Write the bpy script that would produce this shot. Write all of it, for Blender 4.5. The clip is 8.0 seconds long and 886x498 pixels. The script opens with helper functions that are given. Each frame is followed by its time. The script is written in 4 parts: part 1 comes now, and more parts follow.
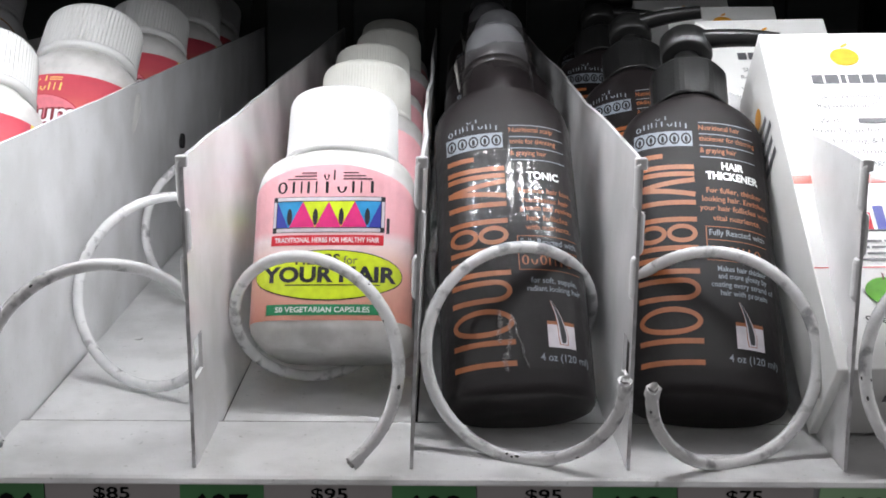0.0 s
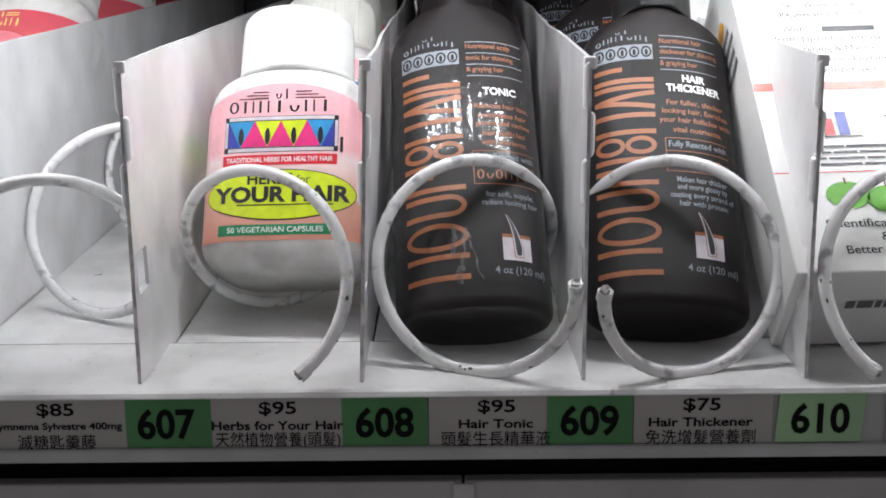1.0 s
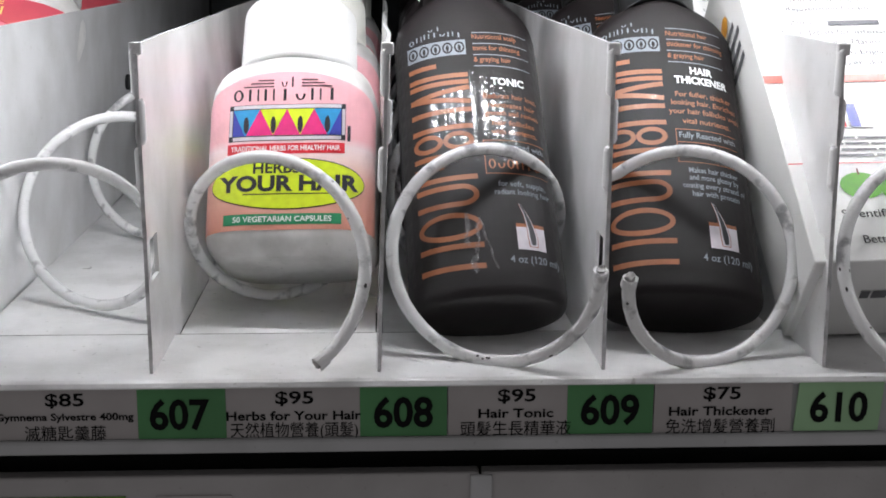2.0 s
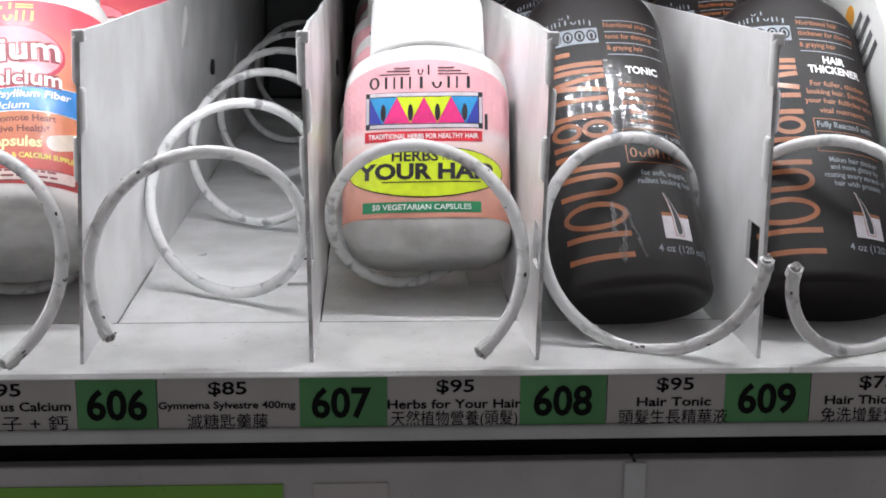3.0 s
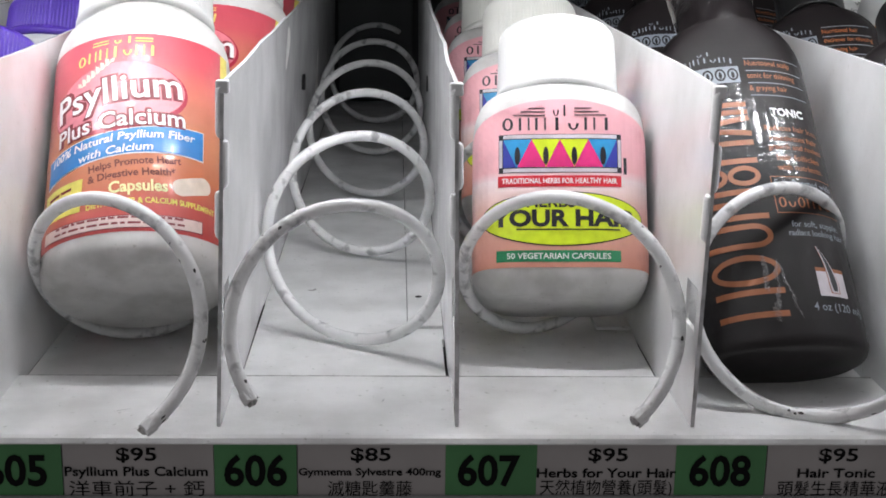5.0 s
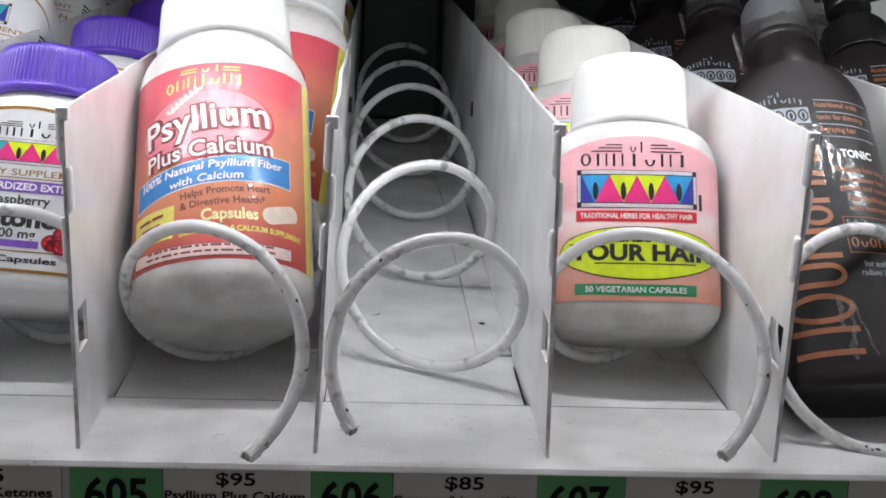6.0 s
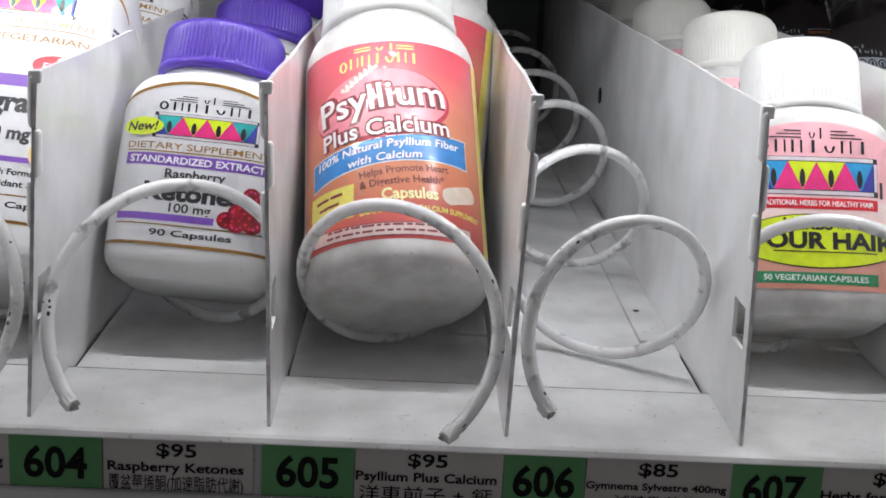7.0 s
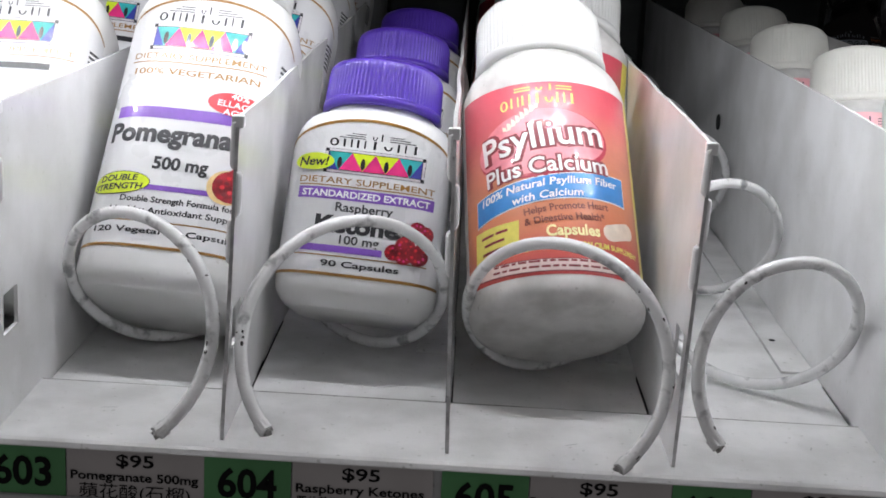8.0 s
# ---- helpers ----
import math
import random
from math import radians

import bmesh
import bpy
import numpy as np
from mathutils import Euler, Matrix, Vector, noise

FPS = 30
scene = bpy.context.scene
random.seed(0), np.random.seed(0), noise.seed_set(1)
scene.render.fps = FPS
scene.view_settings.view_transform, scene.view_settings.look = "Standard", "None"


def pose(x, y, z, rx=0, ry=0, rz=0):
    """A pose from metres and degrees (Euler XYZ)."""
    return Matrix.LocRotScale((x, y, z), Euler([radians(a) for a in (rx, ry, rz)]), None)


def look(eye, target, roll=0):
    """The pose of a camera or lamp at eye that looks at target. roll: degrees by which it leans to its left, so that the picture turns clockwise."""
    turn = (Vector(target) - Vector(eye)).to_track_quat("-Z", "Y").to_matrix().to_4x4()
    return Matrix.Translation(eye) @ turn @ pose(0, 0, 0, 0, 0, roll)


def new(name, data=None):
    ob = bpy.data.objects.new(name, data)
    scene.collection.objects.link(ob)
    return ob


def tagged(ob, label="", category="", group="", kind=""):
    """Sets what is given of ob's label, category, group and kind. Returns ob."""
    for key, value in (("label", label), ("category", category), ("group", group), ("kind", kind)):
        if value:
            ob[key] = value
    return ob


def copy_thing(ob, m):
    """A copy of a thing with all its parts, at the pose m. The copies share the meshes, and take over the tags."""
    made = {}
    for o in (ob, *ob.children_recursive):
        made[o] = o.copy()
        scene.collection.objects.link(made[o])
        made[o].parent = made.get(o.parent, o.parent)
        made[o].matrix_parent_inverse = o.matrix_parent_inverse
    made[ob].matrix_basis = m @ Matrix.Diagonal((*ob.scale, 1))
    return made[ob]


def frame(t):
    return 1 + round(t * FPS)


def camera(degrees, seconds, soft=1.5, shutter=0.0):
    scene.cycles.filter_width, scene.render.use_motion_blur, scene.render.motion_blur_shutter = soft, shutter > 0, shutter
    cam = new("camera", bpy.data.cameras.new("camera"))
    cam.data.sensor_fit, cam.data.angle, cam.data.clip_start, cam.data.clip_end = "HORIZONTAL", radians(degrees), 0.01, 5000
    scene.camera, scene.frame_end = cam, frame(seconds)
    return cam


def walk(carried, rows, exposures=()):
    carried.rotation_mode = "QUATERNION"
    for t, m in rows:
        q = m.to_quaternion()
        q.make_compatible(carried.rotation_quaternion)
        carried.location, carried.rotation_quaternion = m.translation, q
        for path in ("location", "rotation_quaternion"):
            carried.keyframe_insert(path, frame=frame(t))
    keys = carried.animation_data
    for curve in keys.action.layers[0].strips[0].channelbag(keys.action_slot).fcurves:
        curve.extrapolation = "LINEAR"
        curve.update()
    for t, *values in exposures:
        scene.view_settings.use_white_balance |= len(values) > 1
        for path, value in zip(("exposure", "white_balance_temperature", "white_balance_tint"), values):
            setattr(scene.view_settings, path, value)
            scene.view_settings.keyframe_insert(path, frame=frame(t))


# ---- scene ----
cam = camera(37.4, 8.0, soft=1.75)
PATH = [
    (0, (0.07998, -0.39593, 1.16414), (0.07926, 1.55305, 0.71525), 0.34),
    (0.5, (0.09208, -0.39815, 1.15267), (0.09659, 1.54971, 0.69899), -0.06),
    (1, (0.09855, -0.39206, 1.13640), (0.08657, 1.55338, 0.67258), -0.63),
    (1.2, (0.09670, -0.39065, 1.12822), (0.10389, 1.55749, 0.67579), -0.49),
    (2.3, (0.05940, -0.38586, 1.12721), (0.15823, 1.56204, 0.68459), 0.35),
    (2.5, (0.05062, -0.38380, 1.12932), (0.14366, 1.56147, 0.67405), 0.34),
    (3, (0.01869, -0.38662, 1.12925), (0.12715, 1.55446, 0.65972), 0.52),
    (3.5, (0.00024, -0.38503, 1.14145), (0.06856, 1.55558, 0.66253), -0.11),
    (4, (-0.00102, -0.36924, 1.14946), (0.04632, 1.56291, 0.63511), 0.49),
    (4.2, (-0.00458, -0.36553, 1.14530), (0.06263, 1.56905, 0.64240), 0.54),
    (5.3, (-0.02141, -0.36022, 1.15455), (0.05197, 1.57263, 0.64591), 0.98),
    (5.5, (-0.02404, -0.36044, 1.15865), (0.05263, 1.57409, 0.65694), 1.00),
    (6, (-0.05584, -0.36628, 1.15746), (0.05825, 1.56864, 0.66445), 2.43),
    (6.5, (-0.07717, -0.36088, 1.15453), (-0.00010, 1.57317, 0.65103), 2.21),
    (7, (-0.10228, -0.36020, 1.15054), (-0.04483, 1.57386, 0.64447), 3.04),
    (7.5, (-0.12864, -0.36886, 1.15020), (-0.09150, 1.56536, 0.64284), 3.47),
    (8, (-0.14077, -0.37619, 1.16487), (-0.16126, 1.55719, 0.65337), 3.21),
]
# the film camera opens up a little over the grey lanes
EXPOSURES = [(0.0, 0.12), (1.0, 0.16), (2.5, 0.22), (3.5, 0.26), (4.0, 0.22), (5.5, 0.02), (6.5, -0.04), (7.5, -0.1), (8.0, -0.14)]
walk(cam, [(t, look(eye, target, roll)) for t, eye, target, roll in PATH], EXPOSURES)

# ---- world: dim even light of the room in front of the machine ----
AMBIENT, LED_POWER = 0.19, 475.0
world = bpy.data.worlds.new("room_light")
world.use_nodes = True
scene.world = world
world.node_tree.nodes["Background"].inputs[0].default_value = (1.0, 0.972, 0.985, 1)
world.node_tree.nodes["Background"].inputs[1].default_value = AMBIENT

# ---- materials ----


def shader(name, rough=0.5, metal=0.0, spec=0.5, coat=0.0):
    m = bpy.data.materials.new(name)
    m.use_nodes = True
    b = m.node_tree.nodes["Principled BSDF"]
    b.inputs["Roughness"].default_value = rough
    b.inputs["Metallic"].default_value = metal
    b.inputs["Specular IOR Level"].default_value = spec
    b.inputs["Coat Weight"].default_value = coat
    b.inputs["Coat Roughness"].default_value = 0.05
    return m, m.node_tree, b


def tex(nt, scale, detail=4, kind="ShaderNodeTexNoise"):
    co = nt.nodes.new("ShaderNodeTexCoord")
    n = nt.nodes.new(kind)
    nt.links.new(co.outputs["Object"], n.inputs["Vector"])
    n.inputs["Scale"].default_value = scale
    if kind == "ShaderNodeTexNoise":
        n.inputs["Detail"].default_value = detail
    return n


def ramp(nt, src, stops):
    r = nt.nodes.new("ShaderNodeValToRGB")
    while len(r.color_ramp.elements) < len(stops):
        r.color_ramp.elements.new(0.5)
    for e, (p, c) in zip(r.color_ramp.elements, stops):
        e.position, e.color = p, (*c, 1)
    nt.links.new(src, r.inputs["Fac"])
    return r.outputs["Color"]


def mul(nt, a, b, blend="MULTIPLY", fac=1.0):
    m = nt.nodes.new("ShaderNodeMix")
    m.data_type, m.blend_type = "RGBA", blend
    m.inputs["Factor"].default_value = fac
    for sock, v in ((m.inputs[6], a), (m.inputs[7], b)):
        if isinstance(v, tuple):
            sock.default_value = (*v, 1)
        else:
            nt.links.new(v, sock)
    return m.outputs[2]


def bump(nt, b, src, strength, dist=0.0005):
    n = nt.nodes.new("ShaderNodeBump")
    n.inputs["Strength"].default_value = strength
    n.inputs["Distance"].default_value = dist
    nt.links.new(src, n.inputs["Height"])
    nt.links.new(n.outputs["Normal"], b.inputs["Normal"])


def stained(name, colour, rough, dirt=0.85, spots=0.8, grain=900.0, relief=0.15, metal=0.0, coat=0.0, wide=28.0):
    """Paint or plastic with cloudy dirt, small specks and a fine grain."""
    m, nt, b = shader(name, rough, metal, coat=coat)
    cloud = ramp(nt, tex(nt, wide, 6).outputs["Fac"], [(0.36, (dirt, dirt, dirt * 0.99)), (0.6, (1, 1, 1))])
    fleck = ramp(nt, tex(nt, 420.0, 3).outputs["Fac"], [(0.27, (spots, spots, spots * 0.97)), (0.34, (1, 1, 1))])
    nt.links.new(mul(nt, mul(nt, colour, cloud), fleck), b.inputs["Base Color"])
    r = nt.nodes.new("ShaderNodeMapRange")
    r.inputs["To Min"].default_value, r.inputs["To Max"].default_value = rough * 0.8, min(1, rough * 1.25)
    nt.links.new(tex(nt, wide * 2.3, 5).outputs["Fac"], r.inputs["Value"])
    nt.links.new(r.outputs["Result"], b.inputs["Roughness"])
    bump(nt, b, tex(nt, grain, 3).outputs["Fac"], relief)
    return m


def fade(name, stops, low, high, rough=0.3, dirt=0.9, tilt=0.0, coat=0.0):
    """Printed label whose ink fades along the bottle, from height low to high."""
    m, nt, b = shader(name, rough, coat=coat)
    co = nt.nodes.new("ShaderNodeTexCoord")
    sep = nt.nodes.new("ShaderNodeSeparateXYZ")
    nt.links.new(co.outputs["Object"], sep.inputs[0])
    lean = nt.nodes.new("ShaderNodeMath")
    lean.operation = "MULTIPLY_ADD"
    lean.inputs[1].default_value = tilt
    nt.links.new(sep.outputs[0], lean.inputs[0])
    nt.links.new(sep.outputs[2], lean.inputs[2])
    mr = nt.nodes.new("ShaderNodeMapRange")
    mr.inputs["From Min"].default_value, mr.inputs["From Max"].default_value = low, high
    nt.links.new(lean.outputs[0], mr.inputs["Value"])
    ink = ramp(nt, mr.outputs["Result"], stops)
    cloud = ramp(nt, tex(nt, 70.0, 8).outputs["Fac"], [(0.34, (dirt, dirt, dirt)), (0.55, (1, 1, 1))])
    nt.links.new(mul(nt, ink, cloud), b.inputs["Base Color"])
    bump(nt, b, tex(nt, 160.0, 3).outputs["Fac"], 0.04)
    return m


def ink(name, colour, rough=0.35, coat=0.35):
    m, nt, b = shader(name, rough, coat=coat)
    wear = ramp(nt, tex(nt, 300.0, 6).outputs["Fac"], [(0.3, (0.86, 0.86, 0.86)), (0.6, (1, 1, 1))])
    nt.links.new(mul(nt, colour, wear), b.inputs["Base Color"])
    return m


PAINT = stained("powder_coated_steel", (0.84, 0.84, 0.85), 0.18, 0.86, 0.88, relief=0.08)
FLOOR = stained("tray_paint", (0.76, 0.76, 0.76), 0.5, 0.8, 0.7, wide=40.0)
EDGE = stained("bare_sheet_edge", (0.66, 0.66, 0.67), 0.4, 0.5, 0.5, wide=120.0)
TAB = stained("tab_paint", (0.84, 0.84, 0.85), 0.34, 0.82, 0.85)
BARE = stained("bare_cut_steel", (0.42, 0.41, 0.4), 0.4, 0.4, 0.4, wide=500.0)
BARE_DARK = stained("dark_bare_steel", (0.05, 0.045, 0.045), 0.5, 0.6, 0.6, wide=500.0)
# white rail paint greyed down: shade under the ledge is in the colour
LIP = stained("tray_lip_paint_shaded", (0.43, 0.43, 0.44), 0.45, 0.8, 0.75)
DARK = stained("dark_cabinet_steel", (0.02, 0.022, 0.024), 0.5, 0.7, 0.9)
# near-black that puts the shade of gaps and holes into the colour
GAP_SHADE = stained("gap_shade_black", (0.006, 0.006, 0.007), 0.7, 0.8, 0.9)
PANEL = stained("lower_panel_plastic", (0.36, 0.345, 0.345), 0.4, 0.85, 0.85)
STICKER = stained("green_sticker", (0.13, 0.3, 0.03), 0.4)
PLASTIC = stained("white_plastic", (0.72, 0.72, 0.715), 0.33, 0.9, 0.9, grain=500.0, relief=0.05)
DUSTY = stained("dusty_white_plastic", (0.66, 0.65, 0.635), 0.4, 0.72, 0.75, grain=500.0, relief=0.05, wide=60.0)
CAP = stained("white_cap_plastic", (0.64, 0.64, 0.635), 0.36, 0.93, 0.95, relief=0.05)
CREAM = stained("cream_cap_plastic", (0.75, 0.745, 0.7), 0.4, 0.9, 0.95, relief=0.05)
PURPLE = stained("purple_cap_plastic", (0.075, 0.03, 0.36), 0.3, 0.85, 0.95, relief=0.05)
BLACK = stained("charcoal_bottle", (0.0105, 0.0082, 0.0086), 0.5, 0.8, 0.9, grain=300.0, relief=0.06)
FILM = stained("charcoal_under_film", (0.0115, 0.009, 0.0095), 0.46, 0.75, 0.85, grain=200.0, relief=0.06, coat=0.45)
BLACK.node_tree.nodes["Principled BSDF"].inputs["Specular IOR Level"].default_value = 0.24
FILM.node_tree.nodes["Principled BSDF"].inputs["Specular IOR Level"].default_value = 0.2
_nt = FILM.node_tree
_bm = _nt.nodes.new("ShaderNodeBump")
_bm.inputs["Strength"].default_value, _bm.inputs["Distance"].default_value = 0.22, 0.0005
_co, _mp, _no = (_nt.nodes.new(n) for n in ("ShaderNodeTexCoord", "ShaderNodeMapping", "ShaderNodeTexNoise"))
_mp.inputs["Scale"].default_value = (90.0, 90.0, 620.0)
_no.inputs["Scale"].default_value, _no.inputs["Detail"].default_value = 1.0, 3
_nt.links.new(_co.outputs["Object"], _mp.inputs["Vector"])
_nt.links.new(_mp.outputs["Vector"], _no.inputs["Vector"])
_nt.links.new(_no.outputs["Fac"], _bm.inputs["Height"])
_nt.links.new(_bm.outputs["Normal"], _nt.nodes["Principled BSDF"].inputs["Coat Normal"])
SMOKE = stained("smoky_cap", (0.08, 0.08, 0.085), 0.34, 0.75, 0.9, grain=80.0, relief=0.2, coat=0.15)
PUMP = stained("black_pump_plastic", (0.012, 0.012, 0.012), 0.32, 0.8, 0.9)
CARD = stained("white_carton", (0.82, 0.82, 0.81), 0.4, 0.95, 0.97, relief=0.03)
# white paper greyed the same way, with the ledge's shade painted in
PAPER = stained("price_paper_shaded", (0.38, 0.354, 0.352), 0.6, 0.85, 0.9)
GREEN = stained("green_number_card", (0.065, 0.225, 0.08), 0.55, 0.8, 0.85)
PALE_GREEN = stained("pale_green_number_card", (0.3, 0.49, 0.28), 0.5, 0.85, 0.9)
LABEL_WHITE = stained("white_label", (0.64, 0.64, 0.655), 0.28, 0.96, 0.97, relief=0.03)
PINK = fade("pink_label", [(0.0, (0.62, 0.27, 0.2)), (0.3, (0.72, 0.4, 0.34)), (0.44, (0.8, 0.62, 0.6)), (0.5, (0.83, 0.68, 0.68)), (0.56, (0.84, 0.45, 0.48)), (0.8, (0.84, 0.44, 0.48)), (1.0, (0.84, 0.42, 0.47))], 0.0065, 0.066, 0.32, 0.86)
ORANGE = fade("orange_label", [(0.0, (0.42, 0.025, 0.025)), (0.1, (0.5, 0.06, 0.045)), (0.25, (0.58, 0.16, 0.06)), (0.45, (0.6, 0.22, 0.1)), (0.65, (0.6, 0.18, 0.12)), (0.82, (0.58, 0.09, 0.11)), (1.0, (0.58, 0.07, 0.11))], 0.008, 0.086, 0.42, 0.9, tilt=-0.12, coat=0.7)
_nt = ORANGE.node_tree
_bm = _nt.nodes.new("ShaderNodeBump")
_bm.inputs["Strength"].default_value, _bm.inputs["Distance"].default_value = 0.35, 0.0006
_co, _mp, _no = (_nt.nodes.new(n) for n in ("ShaderNodeTexCoord", "ShaderNodeMapping", "ShaderNodeTexNoise"))
_mp.inputs["Scale"].default_value = (70.0, 70.0, 480.0)
_no.inputs["Scale"].default_value, _no.inputs["Detail"].default_value = 1.0, 2
_nt.links.new(_co.outputs["Object"], _mp.inputs["Vector"])
_nt.links.new(_mp.outputs["Vector"], _no.inputs["Vector"])
_nt.links.new(_no.outputs["Fac"], _bm.inputs["Height"])
_nt.links.new(_bm.outputs["Normal"], _nt.nodes["Principled BSDF"].inputs["Coat Normal"])
I_BLACK = ink("black_ink", (0.02, 0.02, 0.025))
I_CARD = ink("card_black_ink", (0.003, 0.003, 0.0035), 0.8, 0.0)
I_CARD.node_tree.nodes["Principled BSDF"].inputs["Specular IOR Level"].default_value = 0.15
I_GREY = ink("grey_ink", (0.12, 0.12, 0.13))
I_BROWN = ink("brown_ink", (0.13, 0.022, 0.012), 0.6, 0.0)
I_CRIMSON = ink("dark_crimson_ink", (0.2, 0.015, 0.025), 0.5, 0.1)
I_WHITE = ink("white_ink", (0.82, 0.82, 0.82))
I_SILVER = ink("silver_ink", (0.21, 0.235, 0.27), 0.4, 0.05)
I_COPPER = ink("copper_ink", (0.3, 0.095, 0.03), 0.42, 0.05)
I_RED = ink("red_ink", (0.68, 0.02, 0.035))
I_YELLOW = ink("yellow_ink", (0.75, 0.68, 0.12))
I_LIME = ink("lime_ink", (0.62, 0.75, 0.02))
I_GREEN = ink("green_ink", (0.015, 0.24, 0.1))
I_BLUE = ink("blue_ink", (0.01, 0.2, 0.55))
I_NAVY = ink("navy_ink", (0.04, 0.05, 0.35))
I_SKY = ink("sky_ink", (0.03, 0.3, 0.6))
I_TEAL = ink("teal_ink", (0.03, 0.4, 0.4))
I_PINK = ink("magenta_ink", (0.7, 0.03, 0.2))
I_ROSE = ink("rose_ink", (0.72, 0.22, 0.26))
I_CREAM = ink("cream_yellow_ink", (0.84, 0.76, 0.36))
I_VIOLET = ink("violet_ink", (0.2, 0.08, 0.45))
I_GOLD = ink("gold_ink", (0.3, 0.15, 0.03), 0.3)
I_APPLE = ink("apple_orange_ink", (0.8, 0.36, 0.03))
I_LEAF = ink("apple_green_ink", (0.12, 0.42, 0.02))
I_PALE = ink("pale_ink", (0.6, 0.56, 0.6))
FRUIT = stained("berry_print", (0.36, 0.012, 0.025), 0.3, 0.4, 0.6, wide=260.0)


def wire_material():
    m, nt, b = shader("white_coated_wire", 0.27)
    body = ramp(nt, tex(nt, 45.0, 5).outputs["Fac"], [(0.35, (0.66, 0.66, 0.66)), (0.6, (0.79, 0.79, 0.79))])
    scuff = ramp(nt, tex(nt, 150.0, 7).outputs["Fac"], [(0.33, (0.46, 0.46, 0.47)), (0.45, (1, 1, 1))])
    chip = ramp(nt, tex(nt, 210.0, 2).outputs["Fac"], [(0.215, (0.06, 0.05, 0.05)), (0.24, (1, 1, 1))])
    nt.links.new(mul(nt, mul(nt, body, scuff), chip), b.inputs["Base Color"])
    bump(nt, b, tex(nt, 190.0, 5).outputs["Fac"], 0.75, 0.0009)
    return m


WIRE = wire_material()
LED_MAT = bpy.data.materials.new("led_glow")
LED_MAT.use_nodes = True
LED_MAT.node_tree.nodes.clear()
_em = LED_MAT.node_tree.nodes.new("ShaderNodeEmission")
_out = LED_MAT.node_tree.nodes.new("ShaderNodeOutputMaterial")
_em.inputs[0].default_value = (0.968, 0.98, 1.015, 1)
_em.inputs[1].default_value = LED_POWER
LED_MAT.node_tree.links.new(_em.outputs[0], _out.inputs[0])

# ---- building helpers ----


def thing(name, label, category, m=None, group="", kind=""):
    ob = new(name)
    ob.empty_display_size = 0.02
    if m is not None:
        ob.matrix_basis = m
    return tagged(ob, label, category, group, kind)


def part(name, bm, material, parent, label="", smooth=False):
    me = bpy.data.meshes.new(name)
    for f in bm.faces:
        f.smooth = smooth
    bm.to_mesh(me)
    bm.free()
    me.materials.append(material)
    ob = new(name, me)
    ob.parent = parent
    if label:
        ob["label"] = label
    return ob


def box(bm, x0, x1, y0, y1, z0, z1, bevel=0.0):
    r = bmesh.ops.create_cube(bm, size=1.0)
    for v in r["verts"]:
        v.co = Vector(((x0 + x1) / 2 + v.co.x * (x1 - x0), (y0 + y1) / 2 + v.co.y * (y1 - y0), (z0 + z1) / 2 + v.co.z * (z1 - z0)))
    if bevel:
        es = {e for v in r["verts"] for e in v.link_edges}
        bmesh.ops.bevel(bm, geom=list(es), offset=bevel, segments=2, profile=0.5, affect="EDGES")
    return bm


def boxed(*a, bevel=0.0):
    return box(bmesh.new(), *a, bevel=bevel)


def lathe(profile, seg=48, ribs=0, rib=0.0, lo=0.0, hi=0.0):
    """Round solid from (radius, height) pairs; between heights lo and hi the wall is ribbed."""
    bm = bmesh.new()
    rings = []
    for r, z in profile:
        ring = []
        for i in range(seg):
            a = 2 * math.pi * i / seg
            q = r
            if ribs and lo <= z <= hi:
                q = r - rib * (0.5 + 0.5 * math.cos(ribs * a))
            ring.append(bm.verts.new((q * math.sin(a), -q * math.cos(a), z)))
        rings.append(ring)
    for a, b in zip(rings, rings[1:]):
        for i in range(seg):
            j = (i + 1) % seg
            bm.faces.new((a[i], a[j], b[j], b[i]))
    bm.faces.new(rings[0][::-1])
    bm.faces.new(rings[-1])
    return bm


class Body:
    """A bottle's section: half width w, half depth d, squareness n. Maps label places (u, v) in metres onto its wall."""

    def __init__(self, w, d, n):
        self.w, self.d, self.n = w, d, n
        self.s = [0.0]
        self.p = [self.at(0)]
        for i in range(1, 401):
            q = self.at(math.pi * i / 400)
            self.s.append(self.s[-1] + math.dist(q, self.p[-1]))
            self.p.append(q)

    def at(self, a):
        c, s = math.cos(a), math.sin(a)
        e = 2 / self.n
        return (self.w * math.copysign(abs(s) ** e, s), -self.d * math.copysign(abs(c) ** e, c))

    def map(self, u, v, lift):
        s = min(abs(u), self.s[-1] * 0.999)
        i = int(np.searchsorted(self.s, s))
        i = max(1, min(i, 400))
        k = (s - self.s[i - 1]) / (self.s[i] - self.s[i - 1])
        (x0, y0), (x1, y1) = self.p[i - 1], self.p[i]
        x, y = x0 + k * (x1 - x0), y0 + k * (y1 - y0)
        nx, ny = -(y1 - y0), (x1 - x0)
        ln = math.hypot(nx, ny) or 1
        nx, ny = nx / ln, ny / ln
        if nx * x + ny * y < 0:
            nx, ny = -nx, -ny
        x, y = x + nx * lift, y + ny * lift
        return Vector((math.copysign(x, u) if u else 0.0, y, v))

    def shell(self, rows, seg=56):
        """Rows (height, scale, roundness, round radius): the wall from base to neck."""
        bm = bmesh.new()
        rings = []
        for z, k, w, r in rows:
            ring = []
            for i in range(seg):
                a = 2 * math.pi * i / seg
                x, y = self.at(a)
                ring.append(bm.verts.new((x * k * (1 - w) + w * r * math.sin(a), y * k * (1 - w) - w * r * math.cos(a), z)))
            rings.append(ring)
        for a, b in zip(rings, rings[1:]):
            for i in range(seg):
                j = (i + 1) % seg
                bm.faces.new((a[i], a[j], b[j], b[i]))
